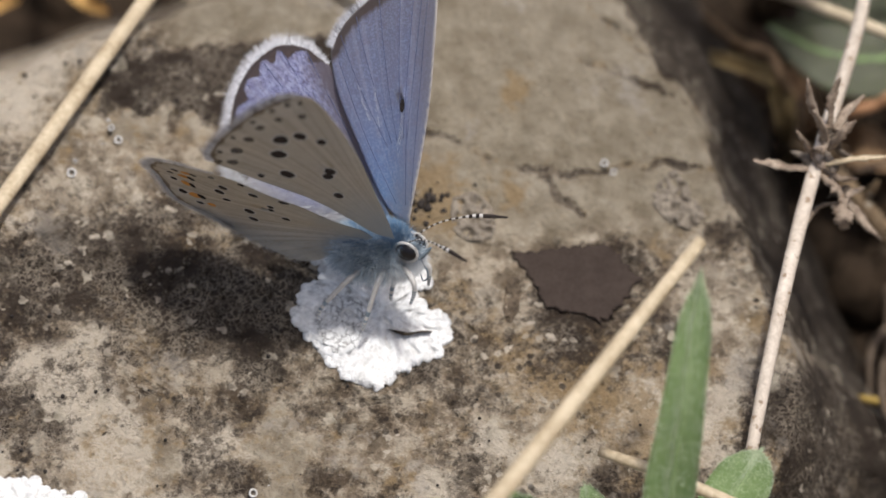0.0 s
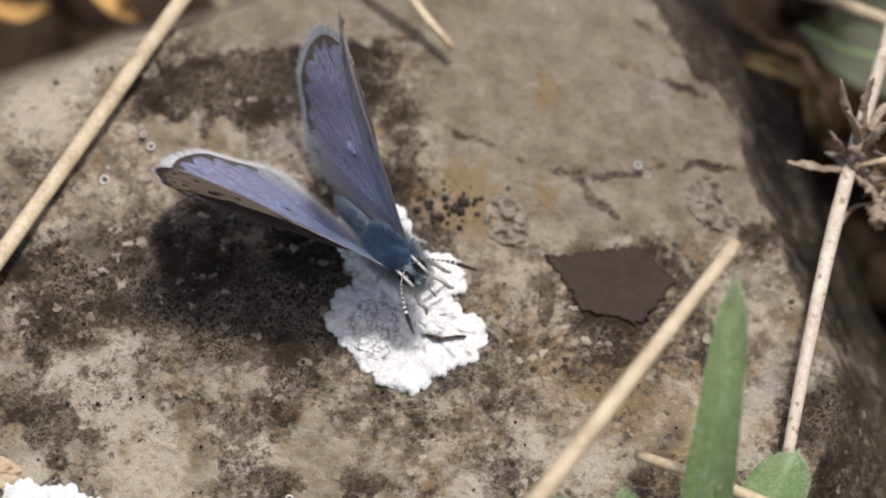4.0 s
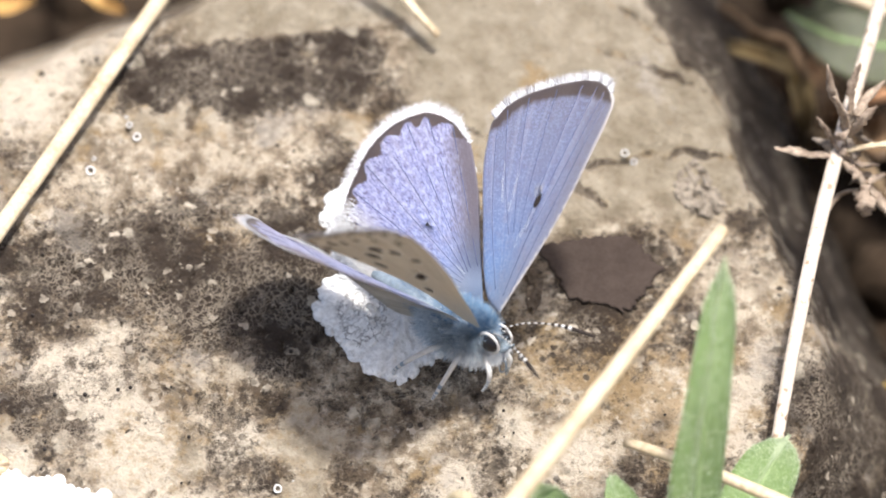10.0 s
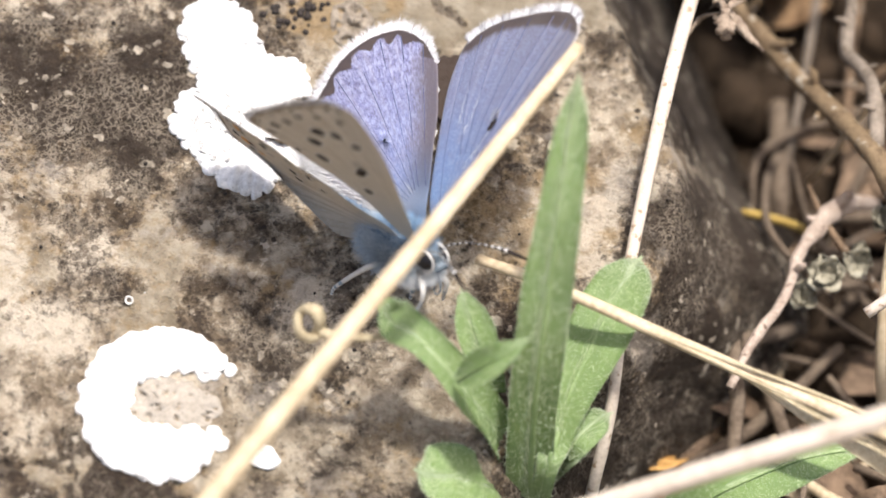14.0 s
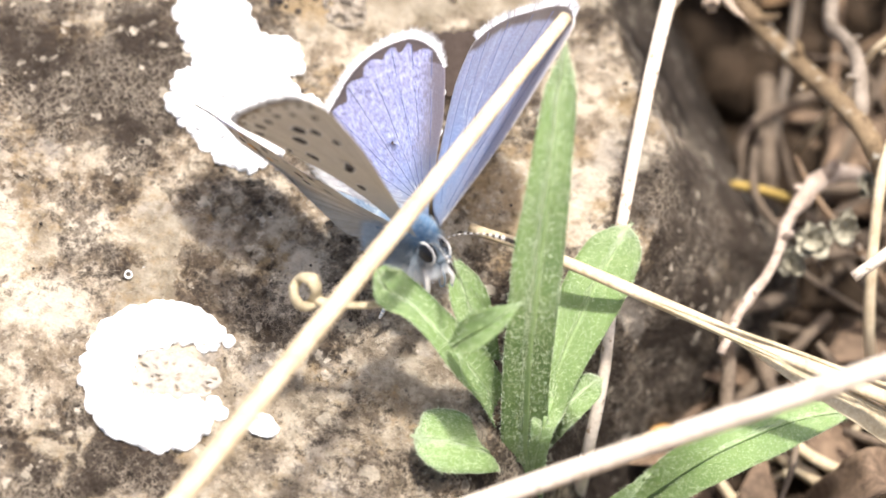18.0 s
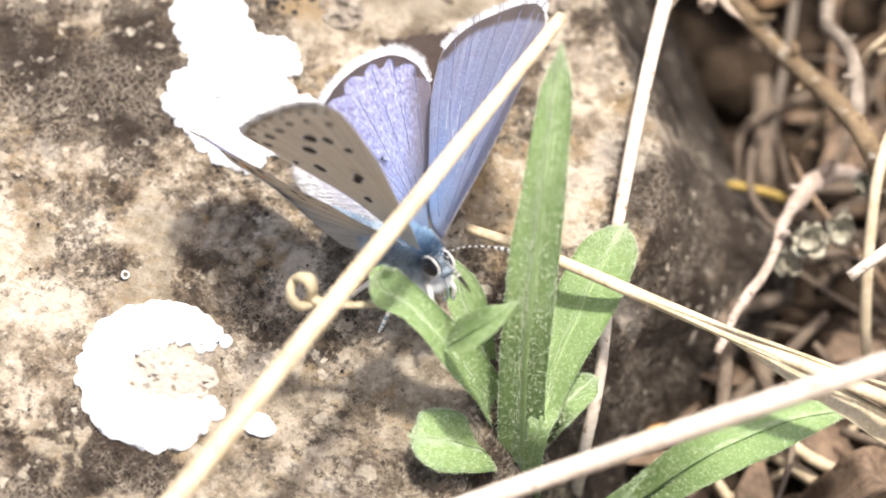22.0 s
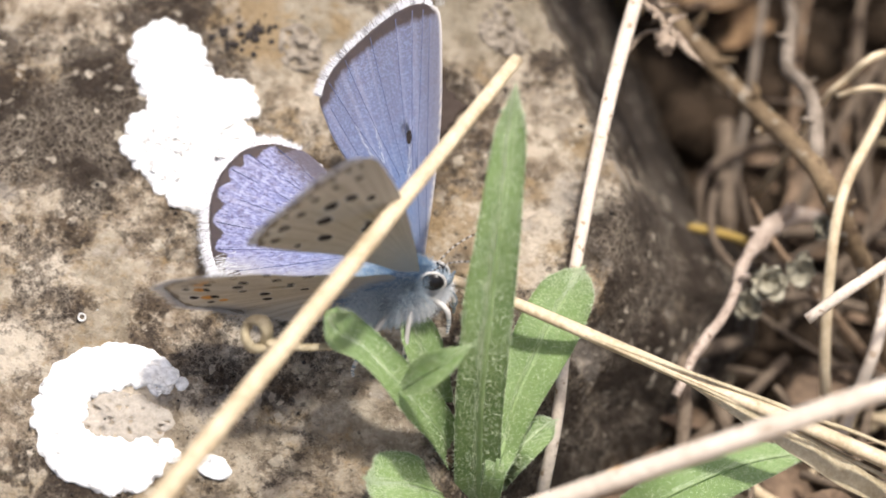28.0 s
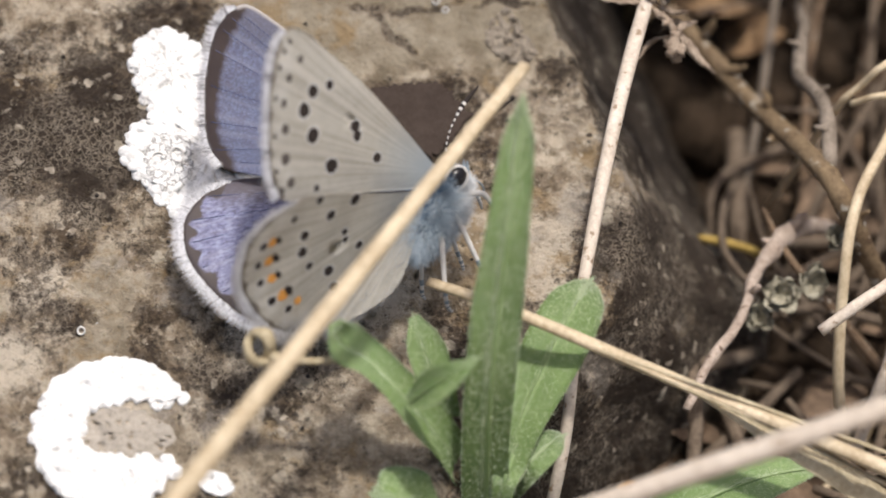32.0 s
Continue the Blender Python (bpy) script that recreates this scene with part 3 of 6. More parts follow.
def lichen_band(line, widths, mat, label, thick=0.24, seed=0.0):
    """A crusty lichen strip along a bent line of the plan."""
    n, across = 90, 12
    mid, wide = glide(line, n), glide([(w,) for w in widths], n)
    verts = []
    for k in range(n + 1):
        a, b = mid[max(k - 1, 0)], mid[min(k + 1, n)]
        t = (b - a) / max(1e-6, np.hypot(*(b - a)))
        end = math.sin(math.pi * min(1, max(0, (k / n) * 12 if k < n / 2 else (1 - k / n) * 12)) / 2) ** 0.5 if 0 < k < n else 0.05
        for j in range(across + 1):
            s = 2 * j / across - 1
            w = wide[k][0] * end * s * (1 + 0.26 * fbm((mid[k][0] * 1.0, mid[k][1], 0.6 * s), 1.1, 4, seed))
            u, v = mid[k][0] - t[1] * w, mid[k][1] + t[0] * w
            up = thick * (1 - smooth(0.75, 1.0, abs(s)) * 1.4) + 0.22 * fbm((u, v, 0), 1.9, 4, seed + 1) * (1 - 0.6 * abs(s))
            verts.append(on_rock(u, v, max(up, -0.15) if abs(s) < 1 else -0.25))
    m = across + 1
    faces = [(k * m + j, k * m + j + 1, (k + 1) * m + j + 1, (k + 1) * m + j) for k in range(n) for j in range(across)]
    ob = new("lichen_patch", mesh_of("lichen_patch", verts, faces, mat))
    return tagged(ob, label, "lichen", "lichens on the rock")


crescent = lichen_band([(-5.9, -19.9), (-9.1, -18.9), (-12.2, -19.6), (-13.6, -22.2), (-12.3, -24.8), (-9.0, -25.3), (-6.5, -24.3)], [0.9, 1.6, 1.8, 1.8, 1.9, 1.9, 1.0], LICHEN, "bright white crescent of crusty lichen", seed=5)
rim_lobes(crescent, [(-5.6, -20.2), (-6.5, -19.4), (-9.0, -17.8), (-11.8, -18.2), (-14.1, -19.9), (-14.9, -22.2), (-13.7, -24.7), (-12.0, -26.1), (-9.0, -26.6), (-6.7, -25.2), (-6.2, -24.5), (-7.0, -23.9), (-9.0, -24.0), (-11.2, -23.6), (-12.2, -22.2), (-11.5, -20.7), (-9.3, -19.9), (-7.2, -20.3)], 60, LICHEN, 5, 1.0)
lichen([(-4.9, -24.6), (-3.2, -24.7), (-2.4, -25.7), (-3.0, -26.4), (-4.6, -25.8)], LICHEN, "small white lichen flake", seed=6, rings=6, steps=60)


def grain_cups(name, places, label, mat, radius=0.34, host=None):
    """Small rimmed fruiting cups of lichen."""
    for u, v, k in places:
        verts, faces = [], []
        r0, seg = radius * k, 18
        rows = [(1.05, -0.1), (1.15, 0.12), (1.0, 0.30), (0.78, 0.28), (0.62, 0.10), (0.3, 0.08), (0.02, 0.08)]
        for s, lift in rows:
            for j in range(seg):
                a = 2 * math.pi * j / seg
                w = r0 * s * (1 + 0.10 * fbm((math.cos(a), math.sin(a), u), 1.2, 2))
                verts.append(on_rock(u, v, lift * k) + SLOPE.to_3x3() @ Vector((w * math.cos(a), w * math.sin(a), 0)) / 1000)
        for i in range(len(rows) - 1):
            for j in range(seg):
                faces.append((i * seg + j, i * seg + (j + 1) % seg, (i + 1) * seg + (j + 1) % seg, (i + 1) * seg + j))
        index = [1 if f[0] >= 4 * seg else 0 for f in faces]
        data = mesh_of(name, verts, faces, CUP_RIM, mat, index=index)
        if host:
            part(name, data, host, label)
        else:
            tagged(new(name, data), label, "lichen cup", "lichen cups on the rock")


grain_cups("lichen_cup", [(-21.9, 8.0, 0.8), (-21.4, 7.2, 1.0), (-24.4, 5.0, 1.15), (-22.1, 8.5, 0.5), (-24.2, 5.8, 0.5), (-22.4, 6.9, 0.4), (10.7, 5.7, 1.0), (11.3, 5.1, 0.85), (-12.2, -15.7, 1.0), (-11.2, -15.3, 0.4)], "tiny white rimmed lichen cup on the rock", KNOBBLY, radius=0.25)
grain_cups("lichen_cup", [(-7.4, -4.6, 1.3), (-6.7, -5.5, 1.0), (-6.2, -4.3, 1.2), (-7.0, -3.6, 0.9), (-6.1, -5.9, 0.8), (-7.6, -5.6, 0.9)], "grey lichen cup sunk in the white crust", LICHEN_GREY, host=main_lichen)

KNOBBLY_DARK = mottled("dark_brown_grain", (0.03, 0.022, 0.017), (0.17, 0.13, 0.09), 1100, 0.9, 0.0001, 0.15)


def low_crust(name, rim, mat, host, label, **more):
    part(name, lichen_data(name, rim, mat, **more), host, label)


low_crust("grey_centre", [(-8.4, -3.6), (-7.0, -2.6), (-5.4, -3.0), (-4.9, -4.6), (-5.6, -6.6), (-7.0, -6.9), (-8.3, -5.6)], LICHEN_CRACKED, main_lichen, "cracked grey centre", thick=0.30, rough=0.14, seed=21, rings=10, steps=90, lobes=2.5)
low_crust("cleft", [(-3.7, -5.2), (-2.9, -5.4), (-2.3, -5.5), (-1.4, -5.32), (-0.6, -5.38), (-1.4, -5.47), (-2.35, -5.68), (-3.0, -5.52)], KNOBBLY_DARK, main_lichen, "dark cleft in the crust", thick=0.5, rough=0.2, seed=22, rings=6, steps=60, lobes=3)
tagged(new("lichen_patch", lichen_data("lichen_patch", [(-12.2, -20.8), (-9.5, -20.4), (-6.6, -21.6), (-6.2, -23.0), (-8.2, -23.9), (-10.6, -23.8), (-12.3, -22.6)], PALE_CRUST, thick=0.06, rough=0.07, seed=23, steps=100, lobes=2.0)), "thin greyish crust inside the white crescent", "lichen", "lichens on the rock")

# dark flat crust on the clean face
dark = new("crust_patch", lichen_data("crust_patch", [(4.3, -0.1), (5.8, -0.2), (7.6, 0.1), (10.2, 0.35), (11.5, -0.1), (12.3, -1.1), (12.85, -2.25), (10.85, -4.65), (8.8, -4.25), (7.0, -3.95), (6.1, -2.8), (5.55, -1.9)], DARK_PATCH, thick=0.04, rough=0.05, seed=7, steps=240, lobes=7.0, smooth_base=True))
tagged(dark, "flat dark brown crust patch with ragged edge", "lichen", "lichens on the rock")
small = new("crust_patch", lichen_data("crust_patch", [(4.15, -1.9), (4.6, -1.7), (5.1, -2.1), (5.1, -3.3), (4.85, -4.4), (4.35, -4.9), (3.9, -4.1), (4.05, -2.8)], KNOBBLY_DARK, thick=0.06, rough=0.16, seed=8, steps=90, lobes=4.0))
tagged(small, "small dark brown crust patch on the stone", "lichen", "lichens on the rock")
grey = new("lichen_patch", lichen_data("lichen_patch", [(14.2, 4.6), (15.4, 5.2), (16.4, 4.0), (17.2, 2.2), (16.4, 1.2), (14.8, 1.8), (13.8, 3.0)], KNOBBLY, thick=0.15, rough=0.35, seed=9, steps=120, lobes=2.0))
tagged(grey, "knobbly grey lichen on the stone", "lichen", "lichens on the rock")
grey2 = new("lichen_patch", lichen_data("lichen_patch", [(0.6, 3.4), (2.0, 3.8), (3.2, 2.8), (3.4, 1.0), (2.0, 0.4), (0.6, 1.4)], KNOBBLY, thick=0.12, rough=0.40, seed=10, steps=110, lobes=1.6))
tagged(grey2, "knobbly grey-brown lichen on the stone", "lichen", "lichens on the rock")


def build_dots():
    """Black pin-head fruiting bodies, scattered where the crust is dark."""
    rng = random.Random(5)
    verts, faces = [], []
    count = 0
    while count < 170:
        u, v = (rng.gauss(-1.7, 1.5), rng.gauss(3.2, 1.1)) if count < 44 else (rng.uniform(-32, 24), rng.uniform(-28, 16))
        c, k, g, _ = stains_and_shade(u, v)
        near_gold = math.exp(-((u + 1.8) / 2.2) ** 2 - ((v - 3.2) / 1.8) ** 2)
        if past(EDGE_RIGHT, u, v, 1) > -0.8 or past(EDGE_TOP, u, v, 1) > -0.5 or rng.random() > max(0.9 * near_gold, min(0.8, c) * (1 - k)):
            continue
        count += 1
        r, seg, base = rng.uniform(0.05, 0.16) * (1.9 if near_gold > 0.3 else 1), 7, len(verts)
        for s, lift in ((1.0, -0.05), (0.8, 0.10), (0.0, 0.16)):
            for j in range(seg):
                a = 2 * math.pi * j / seg
                verts.append(on_rock(u, v, lift) + SLOPE.to_3x3() @ Vector((r * s * math.cos(a), r * s * math.sin(a), 0)) / 1000)
        for i in range(2):
            for j in range(seg):
                faces.append((base + i * seg + j, base + i * seg + (j + 1) % seg, base + (i + 1) * seg + (j + 1) % seg, base + (i + 1) * seg + j))
    tagged(new("lichen_dots", mesh_of("lichen_dots", verts, faces, BLACK_CRUST)), "scattered black pin-head lichen dots on the rock", "lichen", kind="stuff")


build_dots()


# ---- straws, stalks and twigs ----
# twig bark darkened in colour to stand in for shade over the litter
SHADED_TWIG = mottled("shaded_twig", (0.060, 0.042, 0.029), (0.19, 0.145, 0.105), 450, 0.85, 0.00012, 0.25)
PINK_TWIG = mottled("bleached_pink_twig", (0.25, 0.19, 0.15), (0.50, 0.41, 0.34), 500, 0.8, 0.00015, 0.25, fleck=(0.16, 0.11, 0.08))
PEELING = mottled("peeling_bark", (0.066, 0.041, 0.024), (0.235, 0.168, 0.098), 330, 0.85, 0.00015, 0.25, fleck=(0.46, 0.42, 0.35))

def rod(name, label, category, points, radii, mat, wobble=0.08, flat=1.0, seed=0.0, group="", sides=10, n=None):
    """One stalk along plan points (u, v, h), radii in millimetres."""
    v, f = tube([spot(*p) for p in points], [r / 1000 for r in radii], sides, n, wobble, flat, seed)
    return tagged(new(name, mesh_of(name, v, f, mat)), label, category, group)


rod("straw", "thick pale dry grass straw leaning across the leaf", "straw", [(16.25, 0.5, 10), (5, -13.3, 15), (-6.35, -27.1, 19), (-22, -46, 20), (-50, -80, 15)], [0.42, 0.58, 0.67, 0.72, 0.78], STRAW, 0.05, 0.8, 1, "dry straws")
rod("straw", "long pale dry straw lying over the rock", "straw", [(-3, 44, -19), (-14.3, 24.4, -9), (-20.2, 16, -4.7), (-28, 4.4, 0.1), (-40, -13, 7.0), (-54, -33, 14)], [0.5, 0.55, 0.57, 0.58, 0.6, 0.6], STRAW, 0.05, 0.8, 2, "dry straws")
rod("straw", "thin dry straw lying on the stone", "straw", [(-9, 25, -3), (-4.2, 17, -4.6), (-1.5, 13.7, -4.4)], [0.42, 0.40, 0.28], STRAW, 0.08, 0.8, 3, "dry straws")
split_straw = rod("straw", "dry split grass stem lying behind the leaf", "straw", [(10, -12.9, 6.6), (15.7, -15.0, 7.4), (27, -20, 7.6), (39.4, -25.4, 8.5), (56, -33, 7), (76, -41, 1)], [0.38, 0.45, 0.5, 0.55, 0.6, 0.6], STRAW, 0.06, 0.8, 4, "dry straws")
rod("straw", "blurred pinkish dry stalk close above the litter", "straw", [(-9, -38, 12), (4, -32.5, 14), (18.4, -27.4, 16), (38.2, -20.8, 20), (62, -13, 20), (92, -12, 4), (120, -20, -17)], [0.6, 0.68, 0.72, 0.74, 0.75, 0.75, 0.8], PALE_STRAW, 0.04, 0.85, 5, "dry straws")
rod("straw", "curved thin dry straw standing in the litter", "straw", [(44, 4, -6), (40.6, -3.1, -2), (38, -7.9, 0), (37, -13.4, 0), (36.8, -21.2, -2), (38.5, -27.5, -8), (39, -30, -9.5)], [0.3, 0.36, 0.38, 0.38, 0.38, 0.38, 0.38], STRAW, 0.08, 0.9, 6, "dry straws")
rod("straw", "thin curled dry straw in the litter", "straw", [(33, -8, -12), (36.4, -2.6, -4), (38.3, -0.5, -2), (42, 1.4, -3), (52, 0, -25)], [0.2, 0.24, 0.26, 0.26, 0.26], STRAW, 0.1, 1, 7, "dry straws")
rod("straw", "thin curled dry straw in the litter", "straw", [(37.8, -1.5, -2), (41, -1.1, -2), (48, -3, -14), (52, -6, -29)], [0.22, 0.24, 0.26, 0.26], STRAW, 0.1, 1, 8, "dry straws")
rod("straw", "pale dry straw leaning in the litter", "straw", [(43, -8, -10), (40.7, -16.5, -2), (39.2, -20.9, -2), (37.2, -26.5, -6), (36.5, -29, -9.5)], [0.4, 0.42, 0.44, 0.44, 0.4], PALE_STRAW, 0.08, 1, 9, "dry straws")
rod("twig", "pale broken twig with a blunt end", "twig", [(35.1, -16.4, 4), (40.1, -13.1, 3.5), (52, -6, -4), (70, 4, -37)], [0.36, 0.42, 0.45, 0.5], PALE_STRAW, 0.15, 1, 10, "dead twigs")
thick_twig = rod("twig", "weathered brown twig with peeling bark and buds", "twig", [(22.5, 5, -40), (24.2, 7.0, -20), (26.6, 5.3, -12), (31.5, -0.8, -8), (36.2, -6.3, -1.2), (38.6, -11, -2), (40.4, -15, -5), (42.5, -24, -9), (43, -27, -11.5)], [0.45, 0.5, 0.6, 0.62, 0.75, 0.66, 0.62, 0.58, 0.55], PEELING, 0.30, 1, 11, "dead twigs", 12, 60)
side_twig = rod("twig", "crooked thin grey side twig", "twig", [(35.4, 6, -14), (35.2, 3.7, -7), (34.8, 0.7, -6), (36.3, -1.6, -3.5), (36.3, -5.6, -1.5)], [0.25, 0.4, 0.5, 0.5, 0.55], GREY_BARK, 0.35, 1, 12, "dead twigs")
pale_twig = rod("twig", "pale knobbed dead twig leaning in the litter", "twig", [(37, -9.5, -8), (34.5, -9.6, -5), (32.7, -10.9, -3), (31.3, -12.9, -2.2), (30.3, -15.6, -1.2), (28.3, -18.2, 0.2), (26.6, -21.4, 1)], [0.4, 0.66, 0.62, 0.42, 0.36, 0.36, 0.28], PINK_TWIG, 0.45, 1, 13, "dead twigs")
rod("log_stick", "thick grey-brown dead stick lying behind", "stick", [(22, 1.5, -30), (30.4, 3.6, -26), (36.4, 4.6, -25), (47, 7, -28), (64, 11, -43)], [1.0, 1.15, 1.2, 1.2, 1.1], GREY_BARK, 0.15, 1, 14, "dead twigs", 12, 40)
rod("twig", "grey upright dead stalk in shadow", "twig", [(31.4, 3, -22), (31.1, -6.4, -14), (30.9, -13.3, -13), (30.2, -20.5, -15.5)], [0.7, 0.75, 0.8, 0.85], SHADED_TWIG, 0.12, 1, 15, "dead twigs")
rod("twig", "thin reddish dry stem", "twig", [(26.0, -18.5, -8), (25.3, -21.3, -6), (24.8, -25.9, -8.5), (24.6, -28, -10.5)], [0.18, 0.2, 0.22, 0.22], BARK, 0.1, 1, 16, "dead twigs")
rod("straw", "orange-brown dry stem lying on the soil", "straw", [(26, -27.5, -8), (33, -28.6, -5), (37.8, -29.3, -4), (48, -31, -8)], [0.55, 0.6, 0.62, 0.6], ORANGE_LEAF, 0.1, 0.8, 17, "dry straws")
rod("twig", "yellowish dry stem in the shade", "twig", [(27.6, -10.1, -9), (28.9, -10.2, -8), (32.2, -11.2, -9), (34, -13, -22)], [0.2, 0.3, 0.28, 0.25], YELLOW, 0.1, 1, 18, "dead twigs")
rod("straw", "thin pale straw beyond the rock", "straw", [(20, 19, -20), (24.4, 16.9, -11), (30.1, 14.6, -10), (40, 10.5, -10), (56, 4, -37)], [0.4, 0.45, 0.45, 0.45, 0.45], STRAW, 0.08, 1, 19, "dry straws")
rod("twig", "brown twig low beyond the rock", "twig", [(24, 4, -26), (27.5, 5.2, -17), (31, 6.0, -17), (42, 9, -38)], [0.25, 0.3, 0.3, 0.3], BARK, 0.2, 1, 20, "dead twigs")


def buds(host, places, mat, label):
    """Knobs and broken side shoots of a twig: foot, tip and radius of each."""
    for k, (a, b, r) in enumerate(places):
        mid = [(p + q) / 2 + 0.15 * (-1) ** k for p, q in zip(a, b)]
        v, f = tube([spot(*a), spot(*mid), spot(*b)], [r / 1000, r * 1.15 / 1000, r * 0.35 / 1000], 8, 10, 0.4, 0.9, 90 + k)
        part("bud", mesh_of("bud", v, f, mat), host, label)


buds(thick_twig, [((25.6, 6.4, -13), (24.9, 4.7, -11.4), 0.34), ((26.0, 6.0, -13), (27.4, 6.9, -11.5), 0.36), ((28.4, 3.2, -10.4), (29.4, 4.6, -9.2), 0.30), ((30.0, 1.2, -9), (31.4, 1.4, -8), 0.34), ((32.6, -2.0, -6.6), (32.4, -0.3, -6.0), 0.28), ((33.6, -3.2, -5.2), (32.6, -3.7, -4.8), 0.30), ((35.2, -5.2, -2.6), (36.4, -4.8, -1.6), 0.34), ((37.6, -9.0, -1.4), (38.8, -8.6, -0.6), 0.30)], PEELING, "broken reddish-brown side bud")
buds(pale_twig, [((34.0, -9.8, -4.4), (34.9, -8.6, -3.4), 0.36), ((33.2, -10.5, -3.6), (32.0, -10.3, -3.0), 0.34), ((31.0, -13.8, -1.8), (31.7, -13.5, -1.2), 0.22)], PINK_TWIG, "blunt pale knob")
buds(side_twig, [((35.0, 2.2, -6.4), (34.0, 2.9, -6.0), 0.22), ((35.6, -0.5, -4.8), (36.6, -0.2, -4.2), 0.24), ((36.3, -3.4, -2.6), (35.4, -3.0, -2.2), 0.22)], GREY_BARK, "short grey side shoot")


def dry_stalk():
    """The bleached standing stalk with its dry bracts."""
    at = spot(17.2, -31.5, -7)
    ob = thing("dry_flower_stalk", at, "bleached dry flower stalk with withered brown bracts", "dry plant")
    v, f = tube([spot(*p) for p in ((28.6, 19, -7), (27.5, 14.5, -4), (24.4, 5.1, -1), (22.1, -3.0, 2.0), (20.0, -12.8, 3.5), (19.2, -18.3, 4.3), (18.65, -22.8, 4.3), (17.6, -28.0, 2.5), (17.0, -32, -3))], [r / 1000 for r in (0.44, 0.46, 0.50, 0.48, 0.42, 0.40, 0.40, 0.42, 0.45)], 10, 60, 0.10, 0.85, 30)
    part("stem", mesh_of("stem", v, f, PALE_STRAW), ob, at=at)
    rng = random.Random(3)
    for k, (a, b, r) in enumerate((((25.2, 5.2, -7), (20.8, 5.9, -6), 0.36), ((25.3, 5.4, -7), (23.6, 7.9, -5.5), 0.3), ((25.9, 7.4, -7), (24.3, 11.3, -5), 0.5), ((26.0, 8.0, -7), (26.6, 11.5, -6), 0.42), ((25.6, 6.8, -7), (24.7, 9.2, -4.6), 0.34), ((25.4, 5.6, -7), (29.8, 6.2, -6.4), 0.34), ((25.3, 5.0, -7), (27.3, 3.0, -7.4), 0.45), ((27.0, 3.4, -7.2), (29.6, 0.6, -8.5), 0.5), ((26.9, 3.4, -7), (27.2, 1.4, -7.6), 0.55), ((25.9, 6.6, -6.5), (27.6, 8.6, -5.6), 0.4))):
        a, b = [(p[0] * 0.978, p[1] * 0.978, p[2] + 6) for p in (a, b)]
        mid = [(a[i] + b[i]) / 2 + rng.uniform(-0.4, 0.4) for i in range(3)]
        v, f = tube([spot(*a), spot(*mid), spot(*b)], [r * 0.6 / 1000, r * 0.8 / 1000, r * 1.1 / 1000, r * 0.75 / 1000, r * 0.3 / 1000], 9, 18, 0.9, 0.5, 40 + k)
        part("bract", mesh_of("bract", v, f, STRAW if k == 5 else DRY_BROWN), ob, "withered brown bract", at=at)
    for k in range(16):
        c = rng.choice(((24.5, 5.2, -1), (24.9, 6.6, -1), (25.3, 7.8, -0.8), (26.3, 3.2, -1.2)))
        a = [c[i] + rng.gauss(0, 0.35) for i in range(3)]
        b = [a[i] + rng.gauss(0, 1.1) for i in range(3)]
        mid = [(p + q) / 2 + rng.gauss(0, 0.4) for p, q in zip(a, b)]
        r = rng.uniform(0.2, 0.42)
        v, f = tube([spot(*a), spot(*mid), spot(*b)], [r * 0.7 / 1000, r * 1.2 / 1000, r * 0.3 / 1000], 8, 12, 0.8, 0.5, 60 + k)
        part("bract", mesh_of("bract", v, f, GREY_BARK if k % 3 == 0 else DRY_BROWN), ob, "withered brown bract", at=at)


dry_stalk()


# ---- green plant ----
SHEATH = mottled("dry_sheath", (0.27, 0.215, 0.125), (0.50, 0.425, 0.29), 420, 0.6, 0.00008, 0.3, stretch=(1, 1, 0.25))


def leaf_data(name, line, widths, facing, fold=0.25, wave=0.05, thick=0.18, n=26, across=10, seed=0.0, mat=None):
    """A leaf blade with thickness along plan points; facing: the way its upper side looks, in the plan."""
    mid = [Vector(p) for p in glide(line, n)]
    wide = [max(0.02, float(w[0])) for w in glide([(w,) for w in widths], n)]
    top, under = [], []
    for k, p in enumerate(mid):
        ahead = (mid[min(k + 1, n)] - mid[max(k - 1, 0)]).normalized()
        out = Vector(facing)
        out = (out - ahead * out.dot(ahead)).normalized()
        side = ahead.cross(out)
        for j in range(across + 1):
            s = 2 * j / across - 1
            w = wide[k] * s * (1 + 0.04 * fbm((k * 0.4, s, 0), 1.1, 2, seed))
            rise = fold * wide[k] * s * s + wave * fbm((k * 0.22, s * 1.2, 0), 1.0, 2, seed + 1)
            q = p + side * w + out * rise
            top.append(spot(*q))
            under.append(spot(*(q - out * (thick * (1 - 0.7 * abs(s) ** 3)) - out * (0.16 * math.exp(-(s / 0.14) ** 2)))))
    m, base = across + 1, len(top)
    faces = []
    for k in range(n):
        for j in range(across):
            a = k * m + j
            faces.append((a, a + 1, a + m + 1, a + m))
            faces.append((base + a, base + a + m, base + a + m + 1, base + a + 1))
        for j in (0, across):
            a = k * m + j
            faces.append((a, a + m, base + a + m, base + a))
    for k in (0, n):
        for j in range(across):
            a = k * m + j
            faces.append((a, a + 1, base + a + 1, base + a))
    rib = [p + Vector((0, 0, 0)) for p in (top[k * m + across // 2] for k in range(n + 1))]
    rims = [top[k * m + j] for k in range(n + 1) for j in (0, across)]
    return mesh_of(name, top + under, faces, mat or LEAF), rib, wide, rims, top


